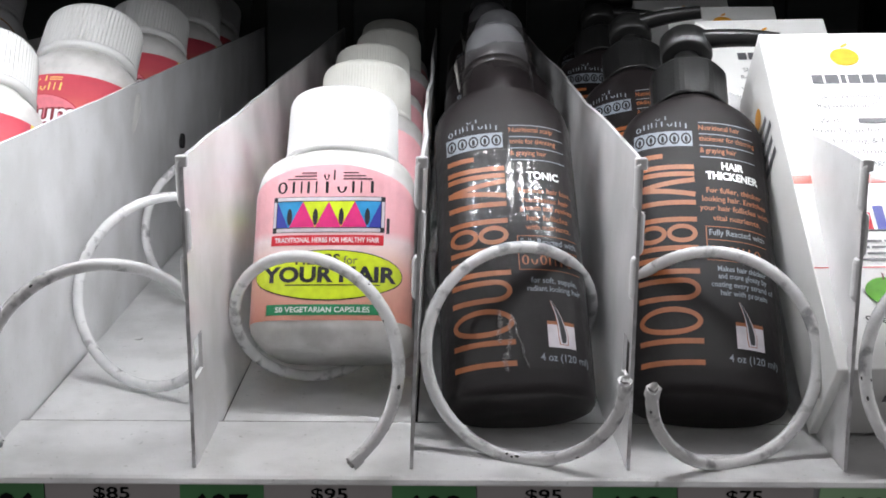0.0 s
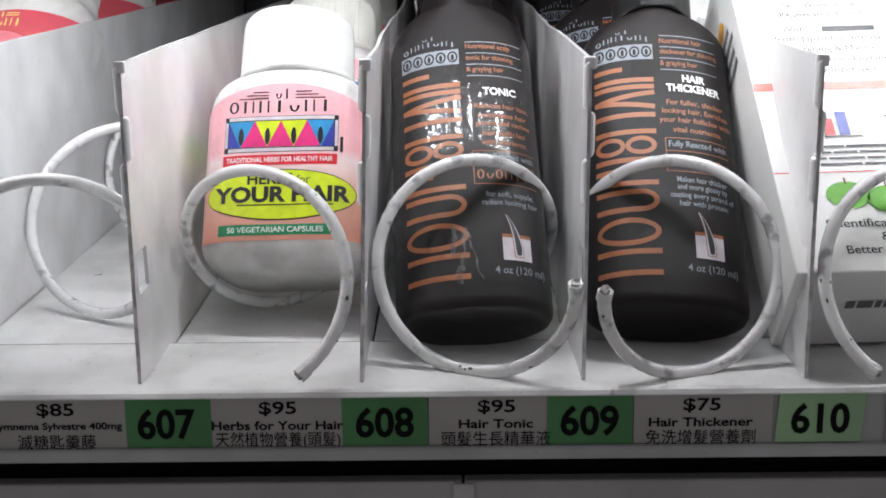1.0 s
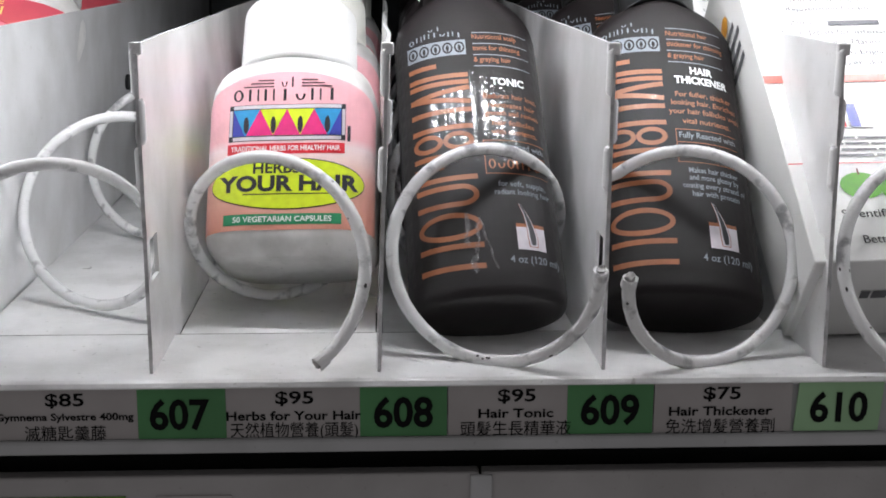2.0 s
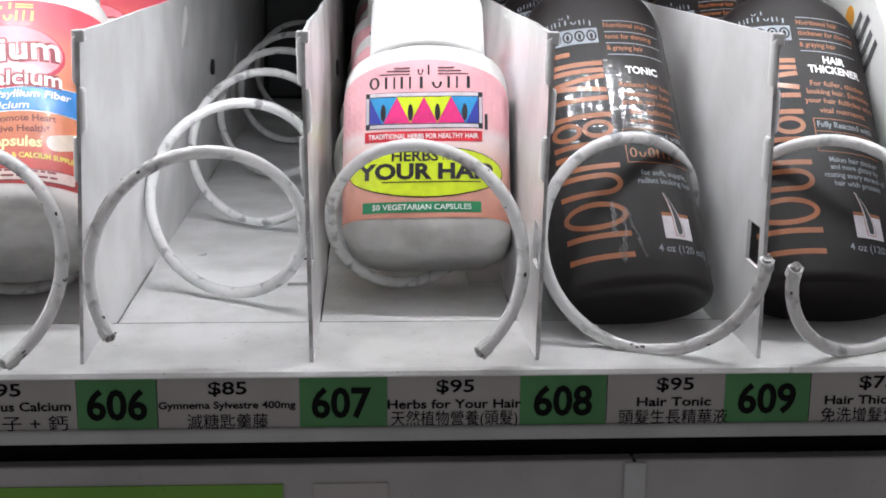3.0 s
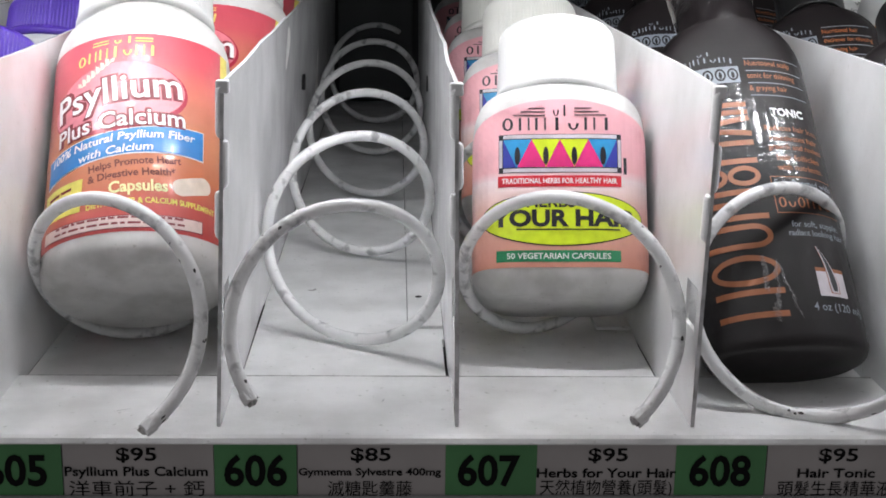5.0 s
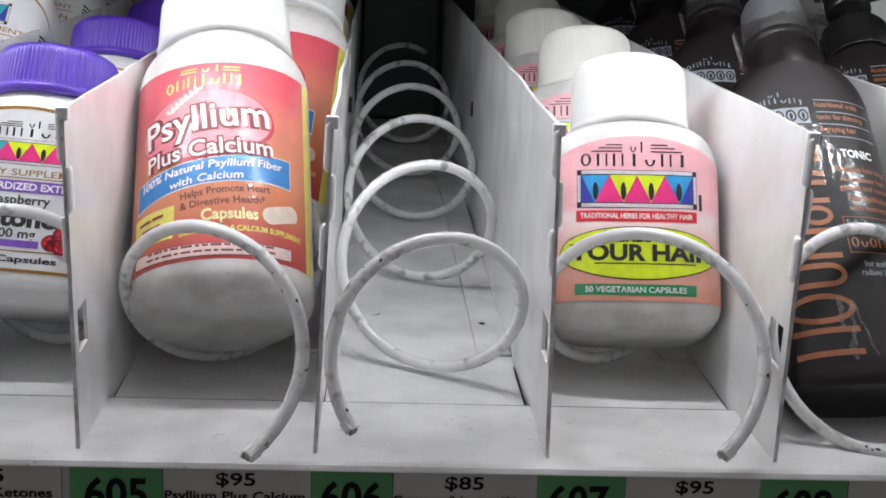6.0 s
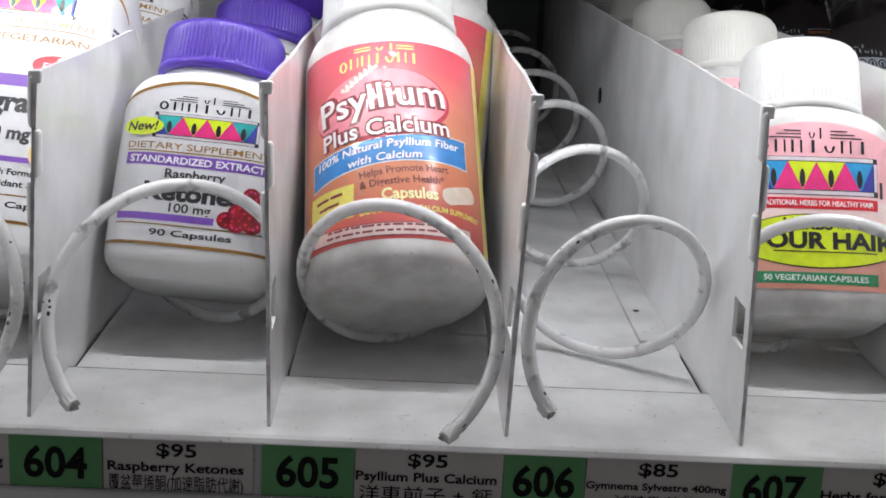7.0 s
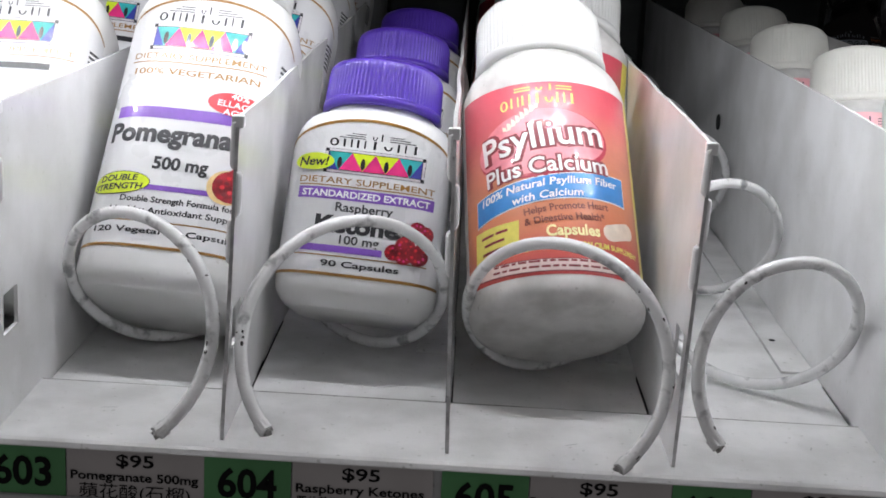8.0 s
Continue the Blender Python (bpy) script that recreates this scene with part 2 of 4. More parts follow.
        bm.faces.new(rings[0][::-1])
        bm.faces.new(rings[-1])
        return bm


class Flat:
    """A carton's front face at depth -d."""

    def __init__(self, d):
        self.d = d

    def map(self, u, v, lift):
        return Vector((u, -self.d - lift, v))


def onto(surface, bm, lift):
    """Fold a flat drawing (x across, y along) onto a surface."""
    bmesh.ops.triangulate(bm, faces=bm.faces[:])
    for _ in range(3):
        long = [e for e in bm.edges if e.calc_length() > 0.0045]
        if not long:
            break
        bmesh.ops.subdivide_edges(bm, edges=long, cuts=1)
        bmesh.ops.triangulate(bm, faces=bm.faces[:])
    for v in bm.verts:
        v.co = surface.map(v.co.x, v.co.y, lift)
    return bm


def d_rect(u0, u1, v0, v1):
    bm = bmesh.new()
    nu, nv = max(1, int((u1 - u0) / 0.003)), max(1, int((v1 - v0) / 0.006))
    g = [[bm.verts.new((u0 + (u1 - u0) * i / nu, v0 + (v1 - v0) * j / nv, 0)) for i in range(nu + 1)] for j in range(nv + 1)]
    for j in range(nv):
        for i in range(nu):
            bm.faces.new((g[j][i], g[j][i + 1], g[j + 1][i + 1], g[j + 1][i]))
    return bm


def d_arch(u1, v0, v1, v2):
    """Label from v0 up, symmetric, its top edge arched from v1 at the sides to v2 in the middle."""
    bm = bmesh.new()
    nu, nv = 30, 10
    g = []
    for j in range(nv + 1):
        row = []
        for i in range(nu + 1):
            u = -u1 + 2 * u1 * i / nu
            top = v1 + (v2 - v1) * max(0.0, 1 - (u / u1) ** 2)
            row.append(bm.verts.new((u, v0 + (top - v0) * j / nv, 0)))
        g.append(row)
    for j in range(nv):
        for i in range(nu):
            bm.faces.new((g[j][i], g[j][i + 1], g[j + 1][i + 1], g[j + 1][i]))
    return bm


def d_arc(u1, v1, v2, thick):
    """A thin arched line across a label."""
    bm = bmesh.new()
    low, high = [], []
    for i in range(33):
        u = -u1 + 2 * u1 * i / 32
        v = v1 + (v2 - v1) * max(0.0, 1 - (u / u1) ** 2)
        low.append(bm.verts.new((u, v, 0)))
        high.append(bm.verts.new((u, v + thick, 0)))
    for i in range(32):
        bm.faces.new((low[i], low[i + 1], high[i + 1], high[i]))
    return bm


def d_oval(u, v, a, b, rot=0.0, seg=40):
    bm = bmesh.new()
    c, s = math.cos(radians(rot)), math.sin(radians(rot))
    prev = None
    mid = bm.verts.new((u, v, 0))
    for k in (0.25, 0.5, 0.75, 1.0):
        ring = []
        for i in range(seg):
            t = 2 * math.pi * i / seg
            x, y = a * k * math.cos(t), b * k * math.sin(t)
            ring.append(bm.verts.new((u + x * c - y * s, v + x * s + y * c, 0)))
        for i in range(seg):
            j = (i + 1) % seg
            if prev:
                bm.faces.new((prev[i], ring[i], ring[j], prev[j]))
            else:
                bm.faces.new((mid, ring[i], ring[j]))
        prev = ring
    return bm


def d_poly(*pts):
    bm = bmesh.new()
    bm.faces.new([bm.verts.new((x, y, 0)) for x, y in pts])
    return bm


def turned(bm, u, v, rot):
    c, s = math.cos(radians(rot)), math.sin(radians(rot))
    for w in bm.verts:
        x, y = w.co.x - u, w.co.y - v
        w.co.x, w.co.y = u + x * c - y * s, v + x * s + y * c
    return bm


def d_text(body, u, v, height, width=0.0, bold=0.0, rot=0.0, shear=0.0, bend=0.0):
    """Words as a flat mesh, centred on (u, v); height: of a capital letter."""
    cu = bpy.data.curves.new("words", "FONT")
    cu.body, cu.align_x, cu.align_y, cu.offset, cu.shear, cu.resolution_u = body, "CENTER", "CENTER", bold, shear, 3
    ob = bpy.data.objects.new("words", cu)
    scene.collection.objects.link(ob)
    me = bpy.data.meshes.new_from_object(ob.evaluated_get(bpy.context.evaluated_depsgraph_get()))
    bm = bmesh.new()
    bm.from_mesh(me)
    bpy.data.objects.remove(ob)
    bpy.data.curves.remove(cu)
    bpy.data.meshes.remove(me)
    xs, ys = [w.co.x for w in bm.verts], [w.co.y for w in bm.verts]
    cx, wx = (max(xs) + min(xs)) / 2, max(xs) - min(xs)
    lines = body.count(chr(10)) + 1
    ky = height / (0.72 if lines == 1 else 0.72)
    kx = width / wx if width else ky
    cy = (max(ys) + min(ys)) / 2
    for w in bm.verts:
        x, y = (w.co.x - cx) * kx, (w.co.y - cy) * ky
        w.co = Vector((u + x, v + y + bend * x * x, 0))
    return turned(bm, u, v, rot)


def bars(rows, u, v, step, height, rot=0.0):
    """Unreadable small print: rows of short bars; rows holds each line's word lengths."""
    bm = bmesh.new()
    for k, row in enumerate(rows):
        total = sum(row) + 0.0008 * (len(row) - 1)
        x = u - total / 2
        y = v - k * step
        for w in row:
            q = [bm.verts.new((x + a * w, y + b * height, 0)) for a, b in ((0, 0), (1, 0), (1, 1), (0, 1))]
            bm.faces.new(q)
            x += w + 0.0008
    return turned(bm, u, v, rot)


def put(name, surface, bm, material, parent, lift=0.0003, label=""):
    return part(name, onto(surface, bm, lift), material, parent, label)


def piece(surface, label, material, u0, u1, v0, v1, cu=0.0, cv=0.0, rot=0.0, lift=0.0003):
    """One plain block of a maker's mark."""
    put("title_block", surface, turned(d_rect(u0, u1, v0, v1), cu, cv, rot), material, label, lift + 0.0001)


def ring_mark(u, v, a, b, thick, start=0, sweep=360):
    """Part of an oval band; angles in degrees."""
    bm = bmesh.new()
    n = max(6, int(28 * sweep / 360))
    rows = []
    for i in range(n + 1):
        t = radians(start + sweep * i / n)
        c, q = math.cos(t), math.sin(t)
        rows.append((bm.verts.new((u + (a - thick[0]) * c, v + (b - thick[1]) * q, 0)), bm.verts.new((u + a * c, v + b * q, 0))))
    for p, q in zip(rows, rows[1:]):
        bm.faces.new((p[0], p[1], q[1], q[0]))
    return bm


def bar_mark(x0, y0, x1, y1, wide):
    """A straight bar of a given width from one point to another."""
    d = Vector((x1 - x0, y1 - y0))
    n = Vector((-d.y, d.x)).normalized() * wide / 2
    return d_poly((x0 - n.x, y0 - n.y), (x1 - n.x, y1 - n.y), (x1 + n.x, y1 + n.y), (x0 + n.x, y0 + n.y))


def joined(*parts):
    bm = bmesh.new()
    for b in parts:
        me = bpy.data.meshes.new("piece")
        b.to_mesh(me)
        b.free()
        bm.from_mesh(me)
        bpy.data.meshes.remove(me)
    return bm


def title_mark(kind, x0, x1, y0, y1):
    """One plain shape of a maker's title: a ring, one or two bars, or a cup."""
    w, h = x1 - x0, y1 - y0
    t = w * 0.24
    cx, cy = (x0 + x1) / 2, (y0 + y1) / 2
    if kind == "ring":
        return ring_mark(cx, cy, w / 2, h / 2, (t, t * 0.6))
    if kind == "bars":
        return joined(bar_mark(x0 + t / 2, y0, x0 + t / 2, y1, t), bar_mark(x1 - t / 3, y0, x1 - t / 3, y1, t * 0.7))
    if kind == "cup":
        return ring_mark(cx, y0 + h * 0.55, w / 2, h * 0.55, (t, t * 0.6), 180, 180)
    return bar_mark(cx, y0, cx, y1, t * 1.2)


def emblem(surface, label, u, v, w, h, ink_words, frame_ink, sky=True, lift=0.0003, rot=0.0, words=True):
    """The maker's mark as plain shapes: title shapes over a framed strip of coloured triangles and arches."""
    if words:
        lw = w * 0.94 / 7
        for i, kind in enumerate(("ring", "bars", "bars", "bar", "cup", "bars", "bar")):
            x = u - w * 0.47 + i * lw
            put("title_shape", surface, turned(title_mark(kind, x, x + lw * 0.66, v + h * 0.6, v + h * 0.93), u, v, rot), ink_words, label, lift + 0.0001)
        for i in (-1, 1):
            for k in range(3):
                xa, xb = sorted((u + i * w * 0.12, u + i * w * (0.2 + 0.06 * (3 - k))))
                y = v + h * (0.98 + 0.09 * k)
                piece(surface, label, ink_words, xa, xb, y, y + h * 0.03, u, v, rot, lift)
        for x, kind in ((-0.055, "cup"), (0.015, "bar")):
            put("title_shape", surface, turned(title_mark(kind, u + w * x, u + w * (x + 0.05), v + h * 0.97, v + h * 1.26), u, v, rot), ink_words, label, lift + 0.0001)
    put("strip_frame", surface, turned(d_rect(u - w / 2, u + w / 2, v - h / 2, v + h / 2), u, v, rot), frame_ink, label, lift)
    # pale border bars between dark corners
    bw, bh = w * 0.03, h * 0.115
    for xa, xb, ya, yb in ((u - w / 2 + bw * 1.25, u + w / 2 - bw * 1.25, v + h / 2 - bh, v + h / 2 - bh * 0.15), (u - w / 2 + bw * 1.25, u + w / 2 - bw * 1.25, v - h / 2 + bh * 0.15, v - h / 2 + bh),
                           (u - w / 2 + bw * 0.15, u - w / 2 + bw, v - h / 2 + bh * 1.25, v + h / 2 - bh * 1.25), (u + w / 2 - bw, u + w / 2 - bw * 0.15, v - h / 2 + bh * 1.25, v + h / 2 - bh * 1.25)):
        put("strip_border", surface, turned(d_rect(xa, xb, ya, yb), u, v, rot), I_PALE, label, lift + 0.00015)
    iw, ih = w * 0.925, h * 0.72
    x0, y0, y1 = u - iw / 2, v - ih / 2, v + ih / 2
    put("strip_sky", surface, turned(d_rect(x0, x0 + iw, y0, y1), u, v, rot), I_SKY if sky else I_TEAL, label, lift + 0.00015)
    t = iw / 4
    for i, c in ((1, I_LIME), (2, I_LIME)):
        put("strip_panel", surface, turned(d_rect(x0 + t * i, x0 + t * (i + 1), y0, y1), u, v, rot), c, label, lift + 0.00025)
    for x, c in ((x0, I_NAVY), (x0 + iw, I_NAVY)):
        s = 1 if x == x0 else -1
        put("strip_corner", surface, turned(d_poly(*((x, y0), (x + s * t * 0.45, y0), (x, y1))[::s]), u, v, rot), c, label, lift + 0.0003)
    for i in (1, 2, 3):
        x = x0 + t * i
        put("strip_triangle", surface, turned(d_poly((x - t * 0.5, y0), (x + t * 0.5, y0), (x, y1)), u, v, rot), I_PINK, label, lift + 0.00035)
    for i in range(4):
        x = x0 + t * (i + 0.5)
        put("strip_mark", surface, turned(d_oval(x, v - ih * 0.1, t * 0.1, ih * 0.33, seg=12), u, v, rot), I_BLACK, label, lift + 0.00045)


def stand(x, y, z, lean, roll, spin=0.0):
    """Pose of a leaning thing whose base's front edge is at (x, y, z); depth is added by the caller's own front offset."""
    return pose(x, y, z) @ pose(0, 0, 0, -lean, 0, 0) @ pose(0, 0, 0, 0, roll, 0) @ pose(0, 0, 0, 0, 0, spin)


def base_rows(r, k0=0.9, z=0.0):
    """Rounded lower edge of a bottle, r high."""
    return [(z, k0 - 0.03, 0, 0), (z + 0.0004, k0, 0, 0), (z + r * 0.3, k0 + (1 - k0) * 0.6, 0, 0), (z + r * 0.65, k0 + (1 - k0) * 0.9, 0, 0), (z + r, 1.0, 0, 0)]


def shoulder_rows(z0, z1, r, steps=8):
    rows = []
    for i in range(1, steps + 1):
        a = math.pi / 2 * i / steps
        rows.append((z0 + (z1 - z0) * math.sin(a), 1.0, 1 - math.cos(a) ** 0.9 if i < steps else 1.0, r))
    return rows


# ---- the tray: ledge, floor plates, dividers ----
PITCH, FIRST, LAST, TOP, BACK = 0.07, 600, 613, 1.1002, 0.68


def lane_x(k):
    return PITCH * (k - 607)


X0, X1 = lane_x(FIRST), lane_x(LAST)


def profile_bar(pts, x0, x1):
    """A bar along x with the given (y, z) outline."""
    bm = bmesh.new()
    a = [bm.verts.new((x0, y, z)) for y, z in pts]
    b = [bm.verts.new((x1, y, z)) for y, z in pts]
    n = len(pts)
    for i in range(n):
        j = (i + 1) % n
        bm.faces.new((a[i], a[j], b[j], b[i]))
    bm.faces.new(a[::-1])
    bm.faces.new(b)
    bmesh.ops.recalc_face_normals(bm, faces=bm.faces[:])
    return bm


tray = thing("tray", "white powder-coated steel vending tray with front price rail", "tray", kind="structure")
part("front_ledge", profile_bar([(0.0427, 1.0), (-0.0062, 1.0), (-0.0076, 0.9994), (-0.0084, 0.9982), (-0.0084, 0.9978), (-0.0064, 0.9974), (-0.0064, 0.9968), (0.0427, 0.9968)], X0, X1), FLOOR, tray)
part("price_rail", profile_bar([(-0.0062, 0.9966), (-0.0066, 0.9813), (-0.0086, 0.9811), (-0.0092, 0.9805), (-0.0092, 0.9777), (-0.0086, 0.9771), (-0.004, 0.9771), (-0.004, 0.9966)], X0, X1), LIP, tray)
# dark line of the seam between ledge and floor, added as a strip
part("ledge_edge", boxed(X0, X1, 0.0424, 0.0428, 0.9985, 1.00012), BARE, tray, "thin dark strip drawn in for the floor seam")
# black slab added so the slits between the floor plates read as shaded
part("under_plate", boxed(X0, X1, -0.0035, BACK, 0.9772, 0.990), GAP_SHADE, tray)
for k in range(FIRST, LAST):
    a, b = lane_x(k) + 0.0007, lane_x(k + 1) - 0.0007
    bm = boxed(a + 0.0004, b - 0.0132, 0.0433, BACK, 0.9945, 0.9975)
    box(bm, b - 0.0132, b - 0.0008, 0.0433, 0.0995, 0.9945, 0.9975)
    box(bm, b - 0.0008, b, 0.088, 0.0995, 0.9945, 0.9975)
    box(bm, a, a + 0.0004, 0.13, BACK, 0.9945, 0.9975)
    part("floor_plate", bm, FLOOR, tray)
    bm = boxed(b - 0.0129, b, 0.1005, BACK, 0.9945, 0.9984, bevel=0.0003)
    part("side_strip", bm, FLOOR, tray)
    if k % 2 == 0 or k == 607:
        part("strip_hole", lathe([(0.0013, 0.99845), (0.0013, 0.9986)], 14), GAP_SHADE, tray).location = (b - 0.0085, 0.1375, 0)


SKEW = {604: 0.0026, 605: -0.0033, 606: 0.0029, 607: -0.0016, 608: 0.0031, 609: 0.0013, 610: 0.0015}


def divider_mesh(seed):
    """Sheet-steel divider with a square slot punched through, faintly buckled."""
    rnd = random.Random(seed)
    ph = [rnd.uniform(0, 6) for _ in range(4)]
    skew = SKEW.get(seed, 0.0)
    bm = bmesh.new()
    T = 0.0006
    ys = [0.0, 0.005, 0.0195, 0.035, 0.06, 0.09, 0.12, 0.16, 0.2, 0.25, 0.31, 0.33, 0.4, 0.5, 0.6, BACK]
    zs = [0.9972, 1.012, 1.0275, 1.0405, 1.056, 1.067, 1.085, TOP]

    def pt(side, y, z):
        lean = 0.006 * (z - 1.0) / 0.1 * max(0.0, 1 - y / 0.03)
        wob = 0.0009 * min(1, y / 0.08) * (math.sin(23 * y + ph[0]) * math.sin(31 * (z - 1) + ph[1]) + 0.5 * math.sin(61 * y + ph[2]))
        return Vector((side * T + wob + skew * (z - 1.0) / 0.1, y + lean, z))

    for side in (-1, 1):
        grid = {}
        for i, y in enumerate(ys):
            for j, z in enumerate(zs):
                grid[i, j] = bm.verts.new(pt(side, y, z))
        for i in range(len(ys) - 1):
            for j in range(len(zs) - 1):
                if (i, j) == (1, 2):
                    continue
                q = [grid[i, j], grid[i + 1, j], grid[i + 1, j + 1], grid[i, j + 1]]
                bm.faces.new(q if side > 0 else q[::-1])
    for f in bm.faces:
        f.smooth = True
    # rims, with vertices of their own
    def rim(loop):
        for (y0, z0), (y1, z1) in zip(loop, loop[1:]):
            q = [bm.verts.new(pt(s, y, z)) for s, y, z in ((-1, y0, z0), (-1, y1, z1), (1, y1, z1), (1, y0, z0))]
            bm.faces.new(q)
    rim([(0.005, 1.0275), (0.0195, 1.0275), (0.0195, 1.0405), (0.005, 1.0405), (0.005, 1.0275)])
    rim([(y, TOP) for y in ys])
    me = bpy.data.meshes.new("panel")
    bm.to_mesh(me)
    bm.free()
    me.materials.append(PAINT)
    return me


def nub(side, y, z0, z1):
    """Half-round strip pressed out of the sheet, tapering at both ends."""
    bm = bmesh.new()
    rows = []
    for z, q in ((z0, 0.15), (z0 + 0.0006, 0.75), (z0 + 0.0018, 1.0), (z1 - 0.0014, 1.0), (z1 - 0.0005, 0.8), (z1, 0.2)):
        ring = []
        for i in range(9):
            a = math.pi * i / 8
            ring.append(bm.verts.new((side * (0.0004 + 0.0016 * q * math.sin(a)), y - 0.0022 * math.cos(a), z)))
        rows.append(ring)
    for a, b in zip(rows, rows[1:]):
        for i in range(8):
            f = bm.faces.new((a[i], a[i + 1], b[i + 1], b[i]) if side < 0 else (a[i + 1], a[i], b[i], b[i + 1]))
            f.smooth = True
    bm.faces.new(rows[-1])
    bm.faces.new(rows[0])
    bmesh.ops.recalc_face_normals(bm, faces=bm.faces)
    return bm


for k in range(FIRST + 1, LAST):
    div = thing("lane_divider", "white sheet-steel lane divider with pressed tabs and a square slot", "divider", pose(lane_x(k), 0, 0), "lane dividers")
    ob = new("panel", divider_mesh(k))
    ob.parent = div
    sk = SKEW.get(k, 0.0)
    # worn front edge
    bm = bmesh.new()
    q = [bm.verts.new(p) for p in ((-0.00055, -0.0004, 0.9995), (0.00055, -0.0004, 0.9995), (sk + 0.00055, 0.0056, TOP - 0.0004), (sk - 0.00055, 0.0056, TOP - 0.0004))]
    r = [bm.verts.new(v.co + Vector((0, 0.0006, 0))) for v in q]
    bm.faces.new(q)
    for i in range(4):
        j = (i + 1) % 4
        bm.faces.new((q[i], r[i], r[j], q[j]))
    part("front_edge", bm, EDGE, div, "worn bare steel edge")
    for side, z0, z1, y in ((-1, 1.086, 1.1005, 0.0055), (1, 1.0715, 1.0855, 0.0052), (-1, 1.057, 1.071, 0.0045)):
        bm = nub(side, y + 0.0008, z0 - 0.0014, z1 - 0.0014)
        for v in bm.verts:
            v.co.x += sk * (v.co.z - 1.0) / 0.1
        part("tab", bm, TAB, div)
    # solid black disc gives the round hole its dark; nothing is cut here
    bm = bmesh.new()
    bmesh.ops.create_cone(bm, cap_ends=True, segments=20, radius1=0.0042, radius2=0.0042, depth=0.003, matrix=pose(sk * 0.57, 0.337, 1.057, 0, 90, 0))
    part("round_hole", bm, GAP_SHADE, div, "black disc put in for the dark of a round hole")
    bm = boxed(sk - 0.0019, sk + 0.0019, 0.0053, 0.0085, TOP - 0.0031, TOP + 0.0006, bevel=0.0006)
    part("top_fold", bm, TAB, div)

# ---- price rail cards ----
CARDS = {
    602: ("", "", ""),
    603: ("$95", "Pomegranate 500mg", "\u860b\u82b1\u9178(\u77f3\u69b4)"),
    604: ("$95", "Raspberry Ketones", "\u8986\u76c6\u8393\u70ef\u916e(\u52a0\u901f\u8102\u80aa\u4ee3\u8b1d)"),
    605: ("$95", "Psyllium Plus Calcium", "\u6d0b\u8eca\u524d\u5b50 + \u9223"),
    606: ("$85", "Gymnema Sylvestre 400mg", "\u6ec5\u7cd6\u5319\u7fb9\u85e4"),
    607: ("$95", "Herbs for Your Hair", "\u5929\u7136\u690d\u7269\u71df\u990a(\u982d\u9aee)"),
    608: ("$95", "Hair Tonic", "\u982d\u9aee\u751f\u9577\u7cbe\u83ef\u6db2"),
    609: ("$75", "Hair Thickener", "\u514d\u6d17\u589e\u9aee\u71df\u990a\u5291"),
    610: ("", "", ""),
}
rail = Flat(0.0068)
for k in range(602, 612):
    x = lane_x(k) + {608: -0.0024, 609: -0.0085, 605: 0.0024, 604: -0.0005}.get(k, 0.0)
    pale = k == 610
    card = thing("number_card", ("pale" if pale else "dark") + " green lane number card stuck in the price rail", "number card", pose(x, 0, 0, 0, -1.5 if pale else 0, 0) if not pale else pose(x - 0.0068, -0.0004, 0.0003), "lane number cards")
    slip = {606: 0.0015, 607: -0.0006}.get(k, 0.0)
    bm = boxed(-0.0035 if k != 606 else -0.0006, 0.0232, -0.0074, -0.0068, 0.9815, 0.9978)
    if pale:
        for v in bm.verts:
            v.co.x += 0.0006 if v.co.z > 0.99 else -0.0006
    part("card", bm, PALE_GREEN if pale else GREEN, card)
    put("number", Flat(0.0074), d_text(str(k), 0.0098 + slip, 0.9893, 0.0096, 0.0182, 0.026), I_CARD, card, 0.0002)
    if k in CARDS:
        price, name, more = CARDS[k]
        tag = thing("price_card", "white paper price card with black print in the price rail", "price card", pose(x + min(slip, 0.0), 0, 0), "price cards")
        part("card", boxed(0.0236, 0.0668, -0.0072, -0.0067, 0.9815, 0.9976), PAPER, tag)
        sheet = Flat(0.0072)
        if price:
            put("price", sheet, d_text(price, 0.0447, 0.9940, 0.0041, 0.0116, 0.018), I_CARD, tag, 0.0002)
            wide = min(0.0412, 0.00232 * len(name)) if k != 606 else 0.0415
            put("name_line", sheet, d_text(name, 0.0445, 0.9885, 0.0029 if k != 606 else 0.0023, wide, 0.022), I_CARD, tag, 0.0002)
            put("second_line", sheet, d_text(more, 0.0445, 0.9836, 0.0038, min(0.039, 0.0049 * len(more)), 0.0), I_CARD, tag, 0.0002)

# ---- spirals ----
RAD, WIRE_R, CZ, STEP = 0.0308, 0.0021, 1.0315, 0.1207


